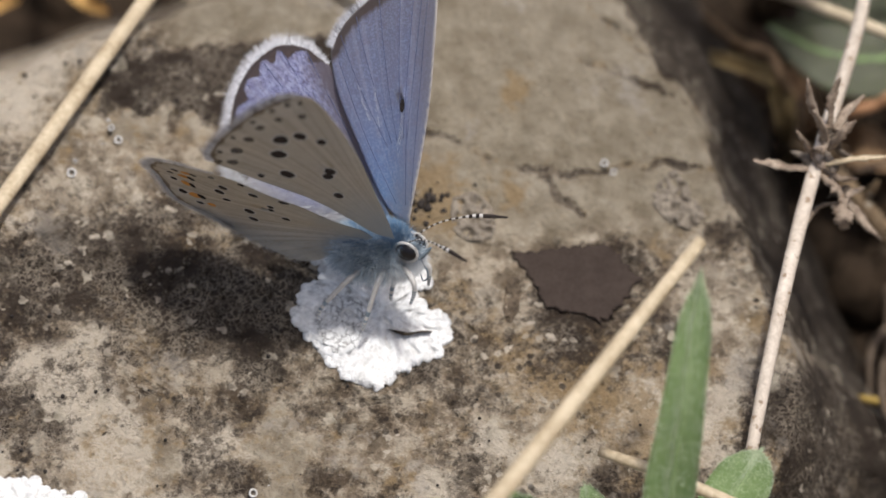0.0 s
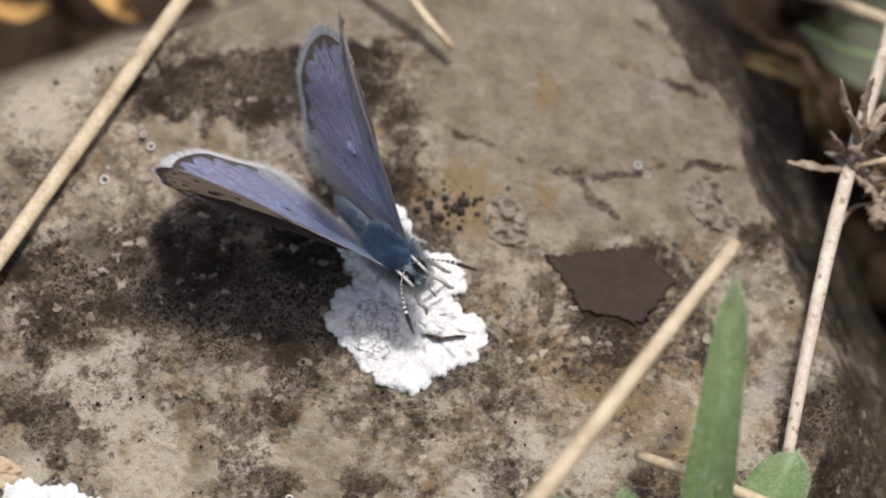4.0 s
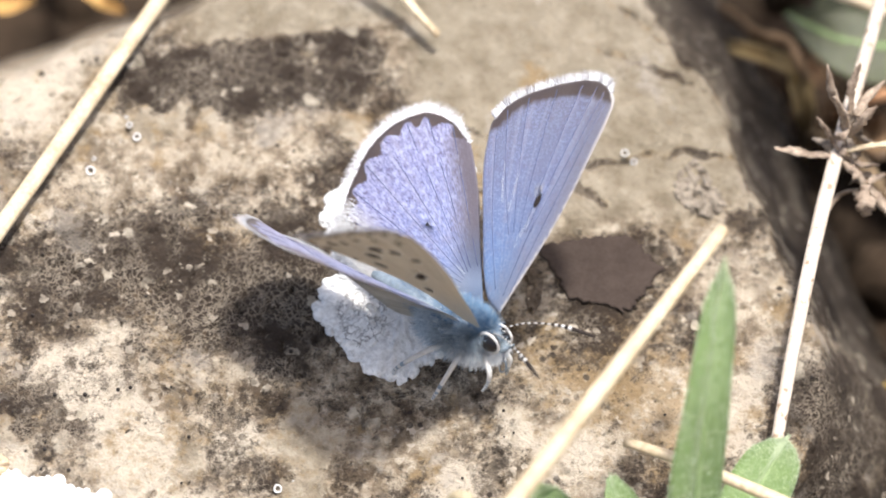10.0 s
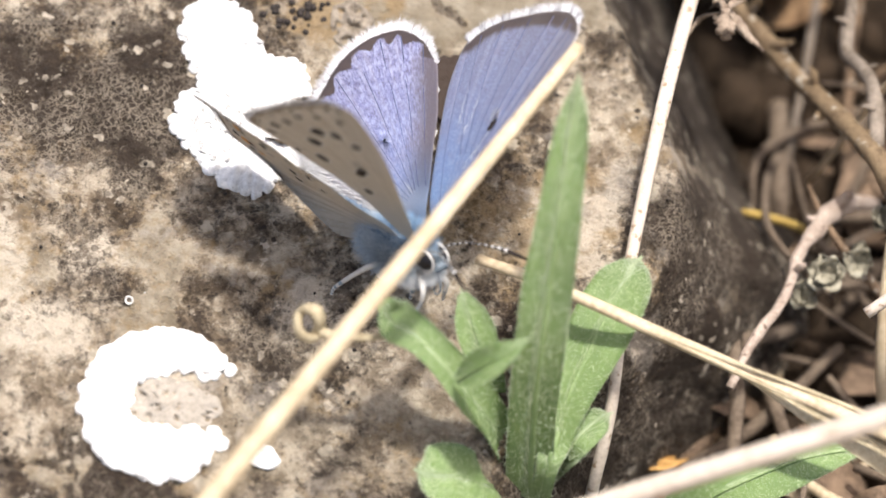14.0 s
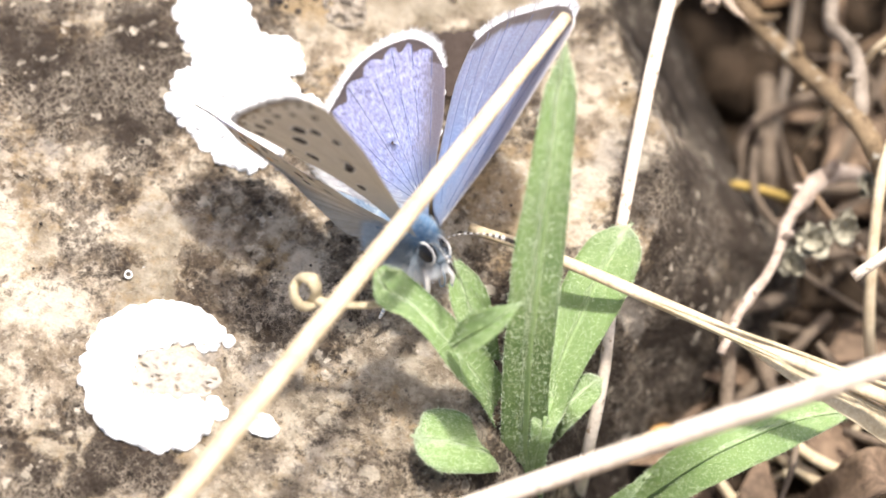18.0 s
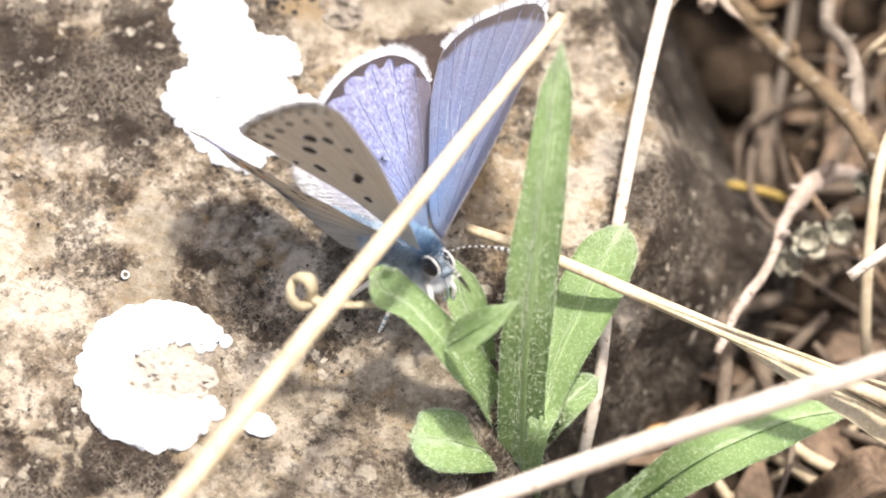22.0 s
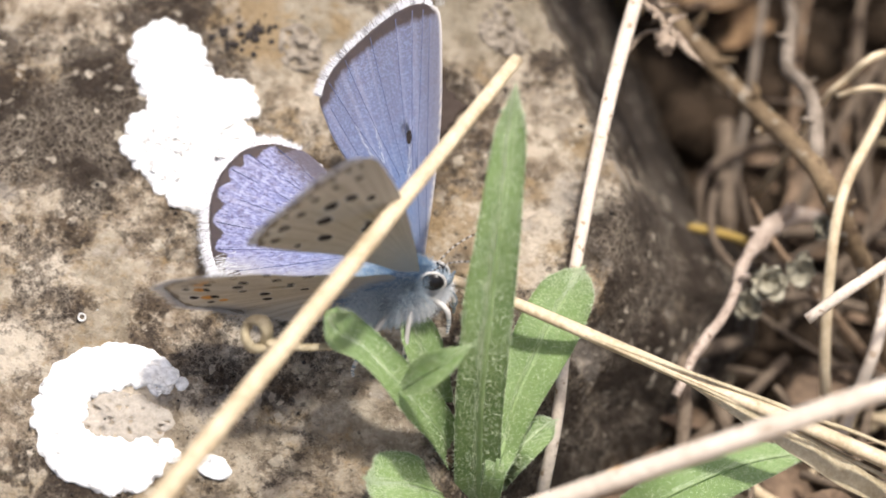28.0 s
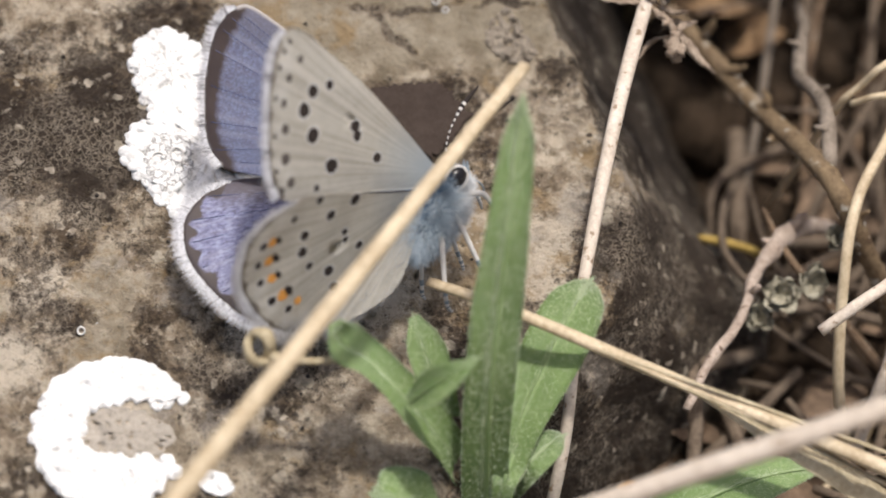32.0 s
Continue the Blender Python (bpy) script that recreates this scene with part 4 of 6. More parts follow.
def plant():
    at = spot(12.5, -36, -4)
    ob = thing("leafy_plant", at, "small green downy plant with lance-shaped and rounded leaves", "plant")
    leaves = (
        ([(12.6, -37, -3), (13.3, -30.8, 2), (13.4, -27.7, 5), (13.55, -22.5, 8), (13.95, -18.2, 9.8), (14.45, -13.9, 11), (15.05, -9.7, 12), (15.75, -4.4, 12.7), (16.05, -1.7, 13)], [0.8, 1.35, 1.5, 1.55, 1.62, 1.58, 1.35, 1.0, 0.06], (-0.15, 0.1, 1), 0.10, "long upright downy lance-shaped leaf"),
        ([(13.0, -35, -2), (14.4, -26.8, 6.2), (15.0, -24.8, 6.4), (15.9, -21.6, 6.4), (17.4, -18.4, 6.2), (18.7, -15.8, 5.9), (19.6, -14.3, 5.8), (20.05, -13.4, 5.7), (20.25, -13.0, 5.6)], [0.4, 0.7, 1.0, 1.55, 2.0, 2.05, 1.75, 1.0, 0.15], (-0.2, 0.1, 1), 0.08, "broad rounded downy leaf"),
        ([(12.8, -35, -3), (14.8, -28.2, 0), (15.4, -26.3, 5), (16.1, -24.8, 6.5), (17.1, -23.8, 6.5), (17.9, -23.15, 6.4), (18.4, -22.8, 6.4)], [0.3, 0.4, 0.6, 1.05, 1.1, 0.85, 0.15], (-0.3, 0.2, 1), 0.2, "small downy leaf"),
        ([(12.6, -35, -3), (13.0, -28.5, -2), (12.2, -25.9, 4), (11.1, -23.4, 7), (9.55, -21.35, 8.6), (7.95, -19.45, 9.6), (6.3, -17.8, 10), (4.6, -16.7, 10.2), (4.1, -15.6, 11.2)], [0.4, 0.7, 0.95, 1.25, 1.45, 1.2, 1.2, 1.45, 0.6], (0.25, 0.4, 1.0), 0.25, "bent downy leaf with a curled tip"),
        ([(8.6, -20.6, 10.0), (10.0, -19.75, 11.2), (11.45, -18.9, 12), (13.05, -17.75, 12.3)], [0.35, 1.15, 0.95, 0.06], (-0.2, 0.4, 1.0), 0.3, "pointed leaf flap with a purplish edge"),
        ([(12.4, -35, -3), (11.8, -24.9, 2), (11.1, -22.3, 5), (10.4, -19.3, 6.8), (9.65, -16.9, 7.3), (9.05, -15.1, 7.4)], [0.3, 0.7, 0.9, 1.2, 1.2, 0.3], (0.2, 0.2, 1), 0.2, "downy leaf inside the tuft"),
        ([(12.4, -35, -3), (12.2, -28.7, 3), (10.5, -27.2, 7), (8.9, -26.6, 8), (7.6, -26.4, 8.4), (6.8, -26.35, 8.6), (6.3, -26.35, 8.5)], [0.4, 0.8, 1.7, 2.2, 2.1, 1.5, 0.3], (0.1, 0.5, 1), -0.1, "rounded downy leaf close to the stone"),
        ([(14, -36, -4), (20, -32, 1), (25.3, -28.2, 5), (30.8, -25.9, 4.5), (35.2, -25.2, 3)], [0.6, 1.3, 1.9, 1.7, 0.2], (-0.1, 0.5, 1), 0.12, "long green leaf lying over the litter"),
        ([(14, -36, -4), (18, -32.6, 3), (21.5, -29, 6)], [0.4, 0.9, 0.1], (-0.1, 0.5, 1), 0.2, "small green leaf low in the tuft"),
    )
    rng = random.Random(8)
    for k, (line, widths, facing, fold, label) in enumerate(leaves):
        data, rib, wide, rims, top = leaf_data("leaf", line, widths, facing, fold, seed=50 + k)
        blade = part("leaf", data, ob, label, at)
        v, f = tube(rib[1:-1:3] + [rib[-1]], [0.00036, 0.0003, 0.00008] if k in (0, 7) else [0.00014, 0.00012, 0.00005], 8, 24, 0.1, 0.22)
        part("midrib", mesh_of("midrib", v, f, RIB), blade)
        # down: short pale hairs all over the blade, thick along the rib and the edges
        hairs, m, rows = ([], []), 11, len(top) // 11 - 1
        span = sum((rib[i + 1] - rib[i]).length for i in range(rows)) * 1000
        for _ in range(int((190 if k == 0 else 130) * span * max(wide))):
            x = rng.random() * rows
            kind = rng.random()
            along_rib = kind < (0.32 if k == 0 else 0.14)
            y = rng.gauss(4.6, 0.75 if k == 0 else 0.4) if along_rib else rng.choice((0.02, 9.98)) if kind < (0.40 if k == 0 else 0.24) else rng.random() * 10
            y = min(9.99, max(0.0, y))
            a, b = int(x), int(y)
            x, y = x - a, y - b
            c = a * m + b
            q = top[c].lerp(top[c + 1], y).lerp(top[c + m].lerp(top[c + m + 1], y), x)
            way = Vector((rng.gauss(0, 1), rng.gauss(0, 1), rng.gauss(0.4, 1))).normalized() * rng.uniform(0.00012, 0.00034)
            if along_rib:
                way = (top[c + m] - top[c]).normalized() * rng.uniform(0.0003, 0.0007) + way * 0.5
            off = way.orthogonal().normalized() * (0.000017 if k == 0 else 0.000012)
            b0 = len(hairs[0])
            hairs[0].extend((q - off, q + off, q + way))
            hairs[1].append((b0, b0 + 1, b0 + 2))
        part("down", mesh_of("down", *hairs, DOWN), blade)
    # dried curl at the end of a withered stalk
    ring = [(-0.6 + 0.72 * math.cos(a), -16.9 + 0.95 * math.sin(a), 10.5 + 0.25 * math.sin(2 * a)) for a in [math.radians(-20 + 36 * k) for k in range(11)]]
    v, f = tube([spot(*p) for p in [(5.0, -17.6, 10), (3.0, -17.8, 10.2), (0.8, -17.6, 10.4), *ring]], [0.00035, 0.0003, 0.00035, *[0.00052] * 9, 0.0005, 0.0004], 8, 60, 0.15, 0.6)
    part("withered_tip", mesh_of("withered_tip", v, f, SHEATH), ob, "withered grey curled leaf tip", at)


plant()


# ---- litter ----
def dead_leaf(name, label, line, widths, facing, fold, mat, seed):
    data, *_ = leaf_data(name, line, widths, facing, fold, 0.5, 0.12, 18, 10, seed, mat)
    tagged(new(name, data), label, "dead leaf", "dead leaves in the litter")


dead_leaf("dead_leaf", "crumpled brown dead leaf", [(32, -32.5, -3), (35, -30.6, 1.0), (37.2, -29.6, 1.6), (40.5, -30.2, -1.5)], [0.6, 1.7, 1.8, 0.2], (0, 0.6, 1), 0.5, DEAD_LEAF, 61)
dead_leaf("dead_leaf", "orange-yellow dead leaf scrap", [(20.2, -27.4, -5), (21.6, -26.6, -3.5), (23, -26.5, -3.5), (25, -26.4, -6)], [0.2, 0.7, 0.6, 0.1], (0, 0.6, 1), 0.2, ORANGE_LEAF, 62)
data, *_ = leaf_data("sheath", [(24.6, -18.9, 7), (28.4, -21.0, 7.0), (32.6, -23.6, 7.0), (36.2, -25.9, 6.9), (40.5, -28.4, 6.4), (58, -37, -2)], [0.08, 0.45, 0.75, 0.9, 0.95, 0.7], (0.2, 0.6, 1), 0.35, 0.35, 0.12, 24, 10, 63, SHEATH)
part("sheath", data, split_straw, "pale flat split sheath")
for k, off in enumerate((-0.55, -0.95, 0.5)):
    v, f = tube([spot(*p) for p in ((20.5, -17.3, 7.9), (29.8, -21.0 + 0.6 * off, 8.0), (35.2, -23.3 + 1.0 * off, 8.0), (39.4, -25.1 + 1.4 * off, 8.0), (52, -31 + 1.6 * off, 7))], [0.00008, 0.00016, 0.00018, 0.00016, 0.0001], 7, 24, 0.2, 0.7, 64 + k)
    part("fibre", mesh_of("fibre", v, f, SHEATH if k else STRAW), split_straw, "loose split fibre of the stem")
OLIVE = leaf_material("olive_leaf", (0.060, 0.064, 0.038), (0.115, 0.12, 0.072))


def olive_plant():
    """Broad dull leaves of a plant beyond the stone; two unseen ones lean over it, added for shade."""
    at = spot(44, 46, -30)
    ob = thing("broad_leaved_plant", at, "dull olive broad-leaved plant beyond the rock", "plant")
    for k, (line, widths) in enumerate((
        ([(44, 46, -32), (42, 30, -26), (37, 17, -18), (31, 13.2, -16), (26.5, 13.6, -16), (22.5, 15.5, -17)], [0.5, 1.2, 2.6, 2.8, 2.4, 0.4]),
        # next two leaves: added out of view to shade the rock's flank
        ([(44, 46, -32), (38, 48, -12), (31, 43, 3), (27.5, 34, 5.5), (25.8, 26, 5.5), (25, 19.5, 5)], [0.4, 0.8, 2.0, 2.4, 2.3, 0.3]),
        ([(44, 46, -32), (40, 60, -16), (35, 56, 0), (31, 52, 3), (26, 49.5, 3), (21, 48, 2)], [0.5, 1, 3.5, 6, 5.5, 0.5]),
        ([(44, 46, -32), (40, 38, -30), (33, 26, -26), (28.5, 15, -24), (28, 9, -27)], [0.5, 1.2, 3.2, 3.6, 0.5]),
    )):
        data, rib, *_ = leaf_data("leaf", line, widths, (-0.2, 0.3, 1), 0.12, 0.6, 0.25, 26, 10, 70 + k, OLIVE)
        blade = part("leaf", data, ob, at=at)
        v, f = tube(rib[1:-1:3] + [rib[-1]], [0.0004, 0.0003, 0.0001], 8, 24, 0, 0.5)
        part("midrib", mesh_of("midrib", v, f, RIB), blade)


olive_plant()
dead_leaf("dead_leaf", "yellow-orange withered leaf beyond the stone", [(-29, 24, -26), (-26.5, 19.5, -20), (-25, 17.5, -18), (-23.5, 16.5, -20)], [0.3, 0.9, 0.8, 0.2], (0, 0.2, 1), 0.3, ORANGE_LEAF, 65)
dead_leaf("dead_leaf", "yellow-orange withered leaf beyond the stone", [(-36, 20, -26), (-33.5, 17.6, -20), (-31.6, 17, -20), (-30.0, 17.8, -24)], [0.2, 0.6, 0.7, 0.2], (0, 0.2, 1), 0.3, ORANGE_LEAF, 66)
ORANGE_TWIG = mottled("orange_twig", (0.26, 0.12, 0.06), (0.46, 0.25, 0.13), 400, 0.8, 0.0001, 0.25)
TAN_LEAF = mottled("tan_dead_leaf", (0.17, 0.115, 0.05), (0.36, 0.27, 0.13), 350, 0.8, 0.0002, 0.3)
REDDISH = mottled("reddish_twig", (0.10, 0.060, 0.032), (0.27, 0.18, 0.10), 400, 0.85, 0.00012, 0.25)
RED_LEAF = mottled("reddish_dead_leaf", (0.13, 0.074, 0.038), (0.29, 0.185, 0.10), 350, 0.8, 0.0002, 0.3)
dead_leaf("dead_leaf", "crumpled reddish-brown dead leaf beyond the rock", [(25.6, 8.6, -24), (27.6, 7.0, -18), (30, 6.6, -17), (34, 6.4, -22)], [0.3, 1.3, 1.9, 0.4], (0, 0.5, 1), 0.5, RED_LEAF, 67)
dead_leaf("dead_leaf", "crumpled reddish-brown dead leaf beyond the rock", [(28, 3.6, -24), (30.5, 3.4, -20), (33, 4.2, -19), (36, 6, -24)], [0.3, 1.2, 1.4, 0.3], (0.2, 0.5, 1), 0.6, RED_LEAF, 68)
dead_leaf("dead_leaf", "curled reddish-brown dead leaf in the gap beside the rock", [(24, 13.5, -26), (25.2, 10.8, -20), (26.0, 8.2, -19), (26.5, 5, -24)], [0.2, 0.7, 0.8, 0.2], (-0.3, 0.5, 1), 0.7, RED_LEAF, 69)
dead_leaf("dead_leaf", "withered yellowish-brown leaf in the gap beyond the rock", [(17, 14.6, -26), (18.8, 13.2, -17), (21.4, 12.2, -15), (23.0, 11.2, -16), (23.8, 8.6, -17), (24.2, 5.5, -22)], [0.2, 0.6, 0.6, 0.8, 0.7, 0.2], (-0.2, 0.5, 1), 0.6, TAN_LEAF, 71)
rod("twig", "bent brown twig in the gap beyond the rock", "twig", [(18, 17, -26), (20.4, 14.2, -16), (22.4, 13.4, -14), (23.2, 11.6, -14), (24.6, 10.2, -20)], [0.3, 0.4, 0.42, 0.42, 0.3], REDDISH, 0.3, 1, 22, "dead twigs")
rod("twig", "orange-brown twig beyond the rock", "twig", [(25, 7.6, -24), (27.6, 9.2, -16), (29.9, 10.0, -15), (32, 11.1, -15.5), (37, 13, -24)], [0.3, 0.42, 0.42, 0.42, 0.3], ORANGE_TWIG, 0.2, 1, 23, "dead twigs")


def twig_lichen(u, v, h, size, seed):
    """A crinkled leafy lichen rosette of upturned lobes growing on a twig."""
    rng = random.Random(seed)
    at = spot(u, v, h)
    ob = thing("leafy_lichen", at, "crinkled grey-green leafy lichen on a dead twig", "lichen", "leafy lichens on twigs")
    for k in range(11):
        a, tilt, r = 2 * math.pi * k / 11 + rng.uniform(-0.3, 0.3), rng.uniform(0.1, 0.9), size * rng.uniform(0.6, 1.1)
        ahead = Vector((math.cos(a) * math.cos(tilt), math.sin(a) * math.cos(tilt), math.sin(tilt)))
        line = [(u + ahead.x * r * s, v + ahead.y * r * s, h + ahead.z * r * s * 0.6 + 0.25 * s * s) for s in (0.05, 0.4, 0.75, 1.0)]
        data, *_ = leaf_data("lobe", line, [0.15 * size, 0.34 * size, 0.42 * size, 0.18 * size], (-ahead.x, -ahead.y, 1.2), 0.35, 0.35, 0.08, 8, 6, seed + k, TWIG_LICHEN)
        part("lobe", data, ob, at=at)


TWIG_LICHEN = mottled("leafy_lichen", (0.20, 0.18, 0.13), (0.44, 0.41, 0.32), 900, 0.9, 0.0001, 0.15)
twig_lichen(33.2, -13.9, -2.6, 1.5, 81)
twig_lichen(35.2, -13.2, -3.0, 1.3, 82)
twig_lichen(31.6, -15.4, -3.2, 1.2, 83)
twig_lichen(36.9, -10.3, -2.2, 1.1, 84)


def loose_twigs():
    """Thin curved dead twigs tangled over the soil beside the rock."""
    rng = random.Random(41)
    kinds = ((GREY_BARK, "thin grey curved dead twig in the litter"), (PALE_STRAW, "thin bleached curved twig in the litter"), (BARK, "thin brown curved twig in the litter"), (SHADED_TWIG, "thin dark curved twig in the litter"))
    for k in range(30):
        u, v = rng.uniform(31, 47), rng.uniform(-26, -1)
        foot = spot(u, v, ground_h(v))
        foot.z = 0.002
        a, length = rng.uniform(0, 6.28), rng.uniform(0.012, 0.032)
        way = Vector((math.cos(a), math.sin(a), 0)) * length
        way.x = abs(way.x) if u < 36 else way.x
        side = Vector((-way.y, way.x, 0)) * rng.uniform(-0.35, 0.35)
        rise = rng.uniform(0.003, 0.012)
        line = [foot, foot + way * 0.35 + side * 0.7 + Vector((0, 0, rise * 0.6)), foot + way * 0.7 + side + Vector((0, 0, rise)), foot + way + side * 0.3 + Vector((0, 0, rise * rng.uniform(0.5, 1.3)))]
        r = rng.uniform(0.00016, 0.00042)
        mat, label = rng.choices(kinds, (1, 0.2, 2, 5))[0]
        vv, ff = tube(line, [r, r * 0.95, r * 0.8, r * 0.4], 7, 20, 0.3, 1, 200 + k)
        tagged(new("twig", mesh_of("twig", vv, ff, mat)), label, "twig", "dead twigs")


loose_twigs()


def build_litter():
    """Loose crumbs, stems and scraps all over the soil."""
    rng = random.Random(17)
    kinds = {"twig": (SHADED_TWIG, "dark brown broken stem lying in the litter", "stem"), "straw": (STRAW, "pale broken straw lying in the litter", "straw"), "dead_leaf": (DEAD_LEAF, "brown crumpled scrap of a dead leaf", "dead leaf")}
    crumbs = ([], [])
    for k in range(620):
        if rng.random() < 0.78:
            u, v = rng.uniform(16, 60), rng.uniform(-42, 30)
        else:
            u, v = rng.uniform(-60, 10), rng.uniform(14, 60)
        if past(EDGE_RIGHT, u, v, 1) < 4 and past(EDGE_TOP, u, v, 1) < 3:
            continue
        p = spot(u, v, ground_h(v))
        p.z = 0.0
        name = rng.choices(["soil_crumbs", *kinds], (6, 3, 1.5, 3))[0]
        if name != "soil_crumbs" and u > 10 and (past(EDGE_RIGHT, u, v, 1) < 9 or v > -7):
            name = "soil_crumbs"
        if name in ("twig", "straw"):
            a, length = rng.uniform(0, 6.28), rng.uniform(0.006, 0.026)
            way = Vector((math.cos(a), math.sin(a), rng.uniform(-0.15, 0.35))) * length / 2
            c = p + Vector((0, 0, rng.uniform(0.001, 0.006)))
            bend = Vector((rng.gauss(0, 1), rng.gauss(0, 1), rng.gauss(0, 1))) * length * 0.08
            r = rng.uniform(0.0002, 0.0006)
            vv, ff = tube([c - way, c + bend, c + way], [r, r * 1.1, r * 0.8], 6, 8, 0.2, 1, k)
        elif name == "soil_crumbs":
            s = rng.uniform(0.0008, 0.003)
            vv, ff = tube([p + Vector((0, 0, -s)), p, p + Vector((rng.gauss(0, s * 0.2), 0, s))], [s * 0.8, s, s * 0.4], 7, 4, 0.5, 1, k)
        else:
            s, a = rng.uniform(0.0015, 0.004), rng.uniform(0, 6.28)
            c = p + Vector((0, 0, rng.uniform(0.0015, 0.004)))
            way = Vector((math.cos(a), math.sin(a), rng.uniform(-0.3, 0.5))) * s
            vv, ff = tube([c - way, c, c + way], [s * 0.2, s * 0.55, s * 0.15], 8, 6, 0.4, 0.12, k)
        if name == "soil_crumbs":
            base = len(crumbs[0])
            crumbs[0].extend(vv)
            crumbs[1].extend(tuple(i + base for i in q) for q in ff)
        else:
            mat, label, category = kinds[name]
            tagged(new(name, mesh_of(name, vv, ff, mat)), label, category, "loose plant litter on the soil")
    tagged(new("soil_crumbs", mesh_of("soil_crumbs", *crumbs, SOIL)), "dark crumbs of soil", "soil", kind="stuff")


build_litter()


# ---- butterfly ----
def wing_material(name, upper, fore=False):
    """zone: distance from the outer margin, the front edge, the root (10 mm, 10 mm, 16 mm) and the inner edge; cell: between the vein ends."""
    m, tree, shade = material(name, 0.5 if upper else 0.75, 0.45 if upper else 0.35)
    zone, cell = tree.nodes.new("ShaderNodeVertexColor"), tree.nodes.new("ShaderNodeVertexColor")
    zone.layer_name, cell.layer_name = "zone", "cell"
    split, cells = tree.nodes.new("ShaderNodeSeparateColor"), tree.nodes.new("ShaderNodeSeparateColor")
    tree.links.new(zone.outputs["Color"], split.inputs["Color"])
    tree.links.new(cell.outputs["Color"], cells.inputs["Color"])
    margin, front, root = split.outputs
    inner, middle = zone.outputs["Alpha"], cells.outputs[0]
    at = object_coords(tree)
    scales, fine = noise_tex(tree, 1500, 3, 0.6, at), noise_tex(tree, 6500, 2, 0.6, at)
    wob = math_node(tree, "MULTIPLY_ADD", scales.outputs["Fac"], 0.03, margin)
    # angle round the root, for the rays between the veins and the rows of hair-like scales
    place = tree.nodes.new("ShaderNodeSeparateXYZ")
    tree.links.new(at, place.inputs[0])
    turn = math_node(tree, "ARCTAN2", math_node(tree, "ABSOLUTE", place.outputs[1]), place.outputs[0])
    ray = tree.nodes.new("ShaderNodeTexNoise")
    ray.noise_dimensions = "1D"
    ray.inputs["Scale"].default_value, ray.inputs["Detail"].default_value = 26.0, 3.0
    tree.links.new(turn, ray.inputs["W"])
    combed = tree.nodes.new("ShaderNodeCombineXYZ")
    tree.links.new(math_node(tree, "MULTIPLY", turn, 80.0), combed.inputs[0])
    tree.links.new(math_node(tree, "MULTIPLY", root, 30.0), combed.inputs[1])
    hair = noise_tex(tree, 1.0, 3, 0.65, combed.outputs[0])
    if upper:
        stops = [(0.0, (0.07, 0.24, 0.46)), (0.25, (0.10, 0.20, 0.42)), (0.55, (0.14, 0.175, 0.32)), (1.0, (0.15, 0.155, 0.235))] if fore else [(0.0, (0.06, 0.21, 0.43)), (0.30, (0.13, 0.195, 0.42)), (0.75, (0.19, 0.205, 0.41)), (1.0, (0.18, 0.185, 0.32))]
        blue = ramp(tree, root, stops)
        pale = (0.28, 0.35, 0.53) if fore else (0.43, 0.46, 0.66)
        if not fore:
            blue = blend(tree, ramp(tree, hair.outputs["Fac"], [(0.49, 0.0), (0.60, 0.85)]), blue, (0.42, 0.455, 0.64))
            blue = blend(tree, ramp(tree, hair.outputs["Fac"], [(0.38, 0.8), (0.46, 0.0)]), blue, (0.08, 0.08, 0.18))
        else:
            blue = blend(tree, ramp(tree, hair.outputs["Fac"], [(0.55, 0.0), (0.72, 0.35)]), blue, pale)
        blue = blend(tree, ramp(tree, fine.outputs["Fac"], [(0.47, 0.0), (0.62, 0.7 if fore else 0.45)]), blue, pale)
        blue = blend(tree, ramp(tree, scales.outputs["Fac"], [(0.48, 0.0), (0.68, 0.35)]), blue, (0.12, 0.11, 0.20))
        blue = blend(tree, ramp(tree, ray.outputs["Fac"], [(0.50, 0.0), (0.64, 0.22)]), blue, (0.46, 0.46, 0.56))
        dark = (0.052, 0.040, 0.044)
        if fore:
            blue = blend(tree, ramp(tree, front, [(0.04, 0.6), (0.22, 0.0)]), blue, (0.20, 0.20, 0.25))
            edge = math_node(tree, "MULTIPLY_ADD", ray.outputs["Fac"], 0.05, wob)
            edge = math_node(tree, "MULTIPLY_ADD", math_node(tree, "MULTIPLY", ramp(tree, root, [(0.86, 0.0), (1.0, 1.0)]), 1.0), -0.05, edge)
            colour = blend(tree, ramp(tree, edge, [(0.105, 1.0), (0.150, 0.0)]), blue, dark)
        else:
            # grey front edge and downy inner fold, dark border with a round blot in each cell
            blue = blend(tree, ramp(tree, math_node(tree, "MULTIPLY_ADD", hair.outputs["Fac"], 0.12, front), [(0.13, 0.9), (0.28, 0.0)]), blue, (0.10, 0.085, 0.10))
            fold = math_node(tree, "MULTIPLY_ADD", hair.outputs["Fac"], -0.16, inner)
            blue = blend(tree, ramp(tree, fold, [(0.06, 0.85), (0.20, 0.0)]), blue, (0.42, 0.42, 0.45))
            blue = blend(tree, ramp(tree, root, [(0.10, 0.8), (0.42, 0.0)]), blue, (0.05, 0.13, 0.27))
            edge = math_node(tree, "MULTIPLY_ADD", math_node(tree, "POWER", middle, 1.5), -0.060, wob)
            edge = math_node(tree, "MULTIPLY_ADD", hair.outputs["Fac"], 0.02, edge)
            colour = blend(tree, ramp(tree, edge, [(0.060, 1.0), (0.078, 0.0)]), blue, dark)
        colour = blend(tree, ramp(tree, wob, [(0.016, 0.9), (0.030, 0.0)]), colour, (0.62, 0.62, 0.63))
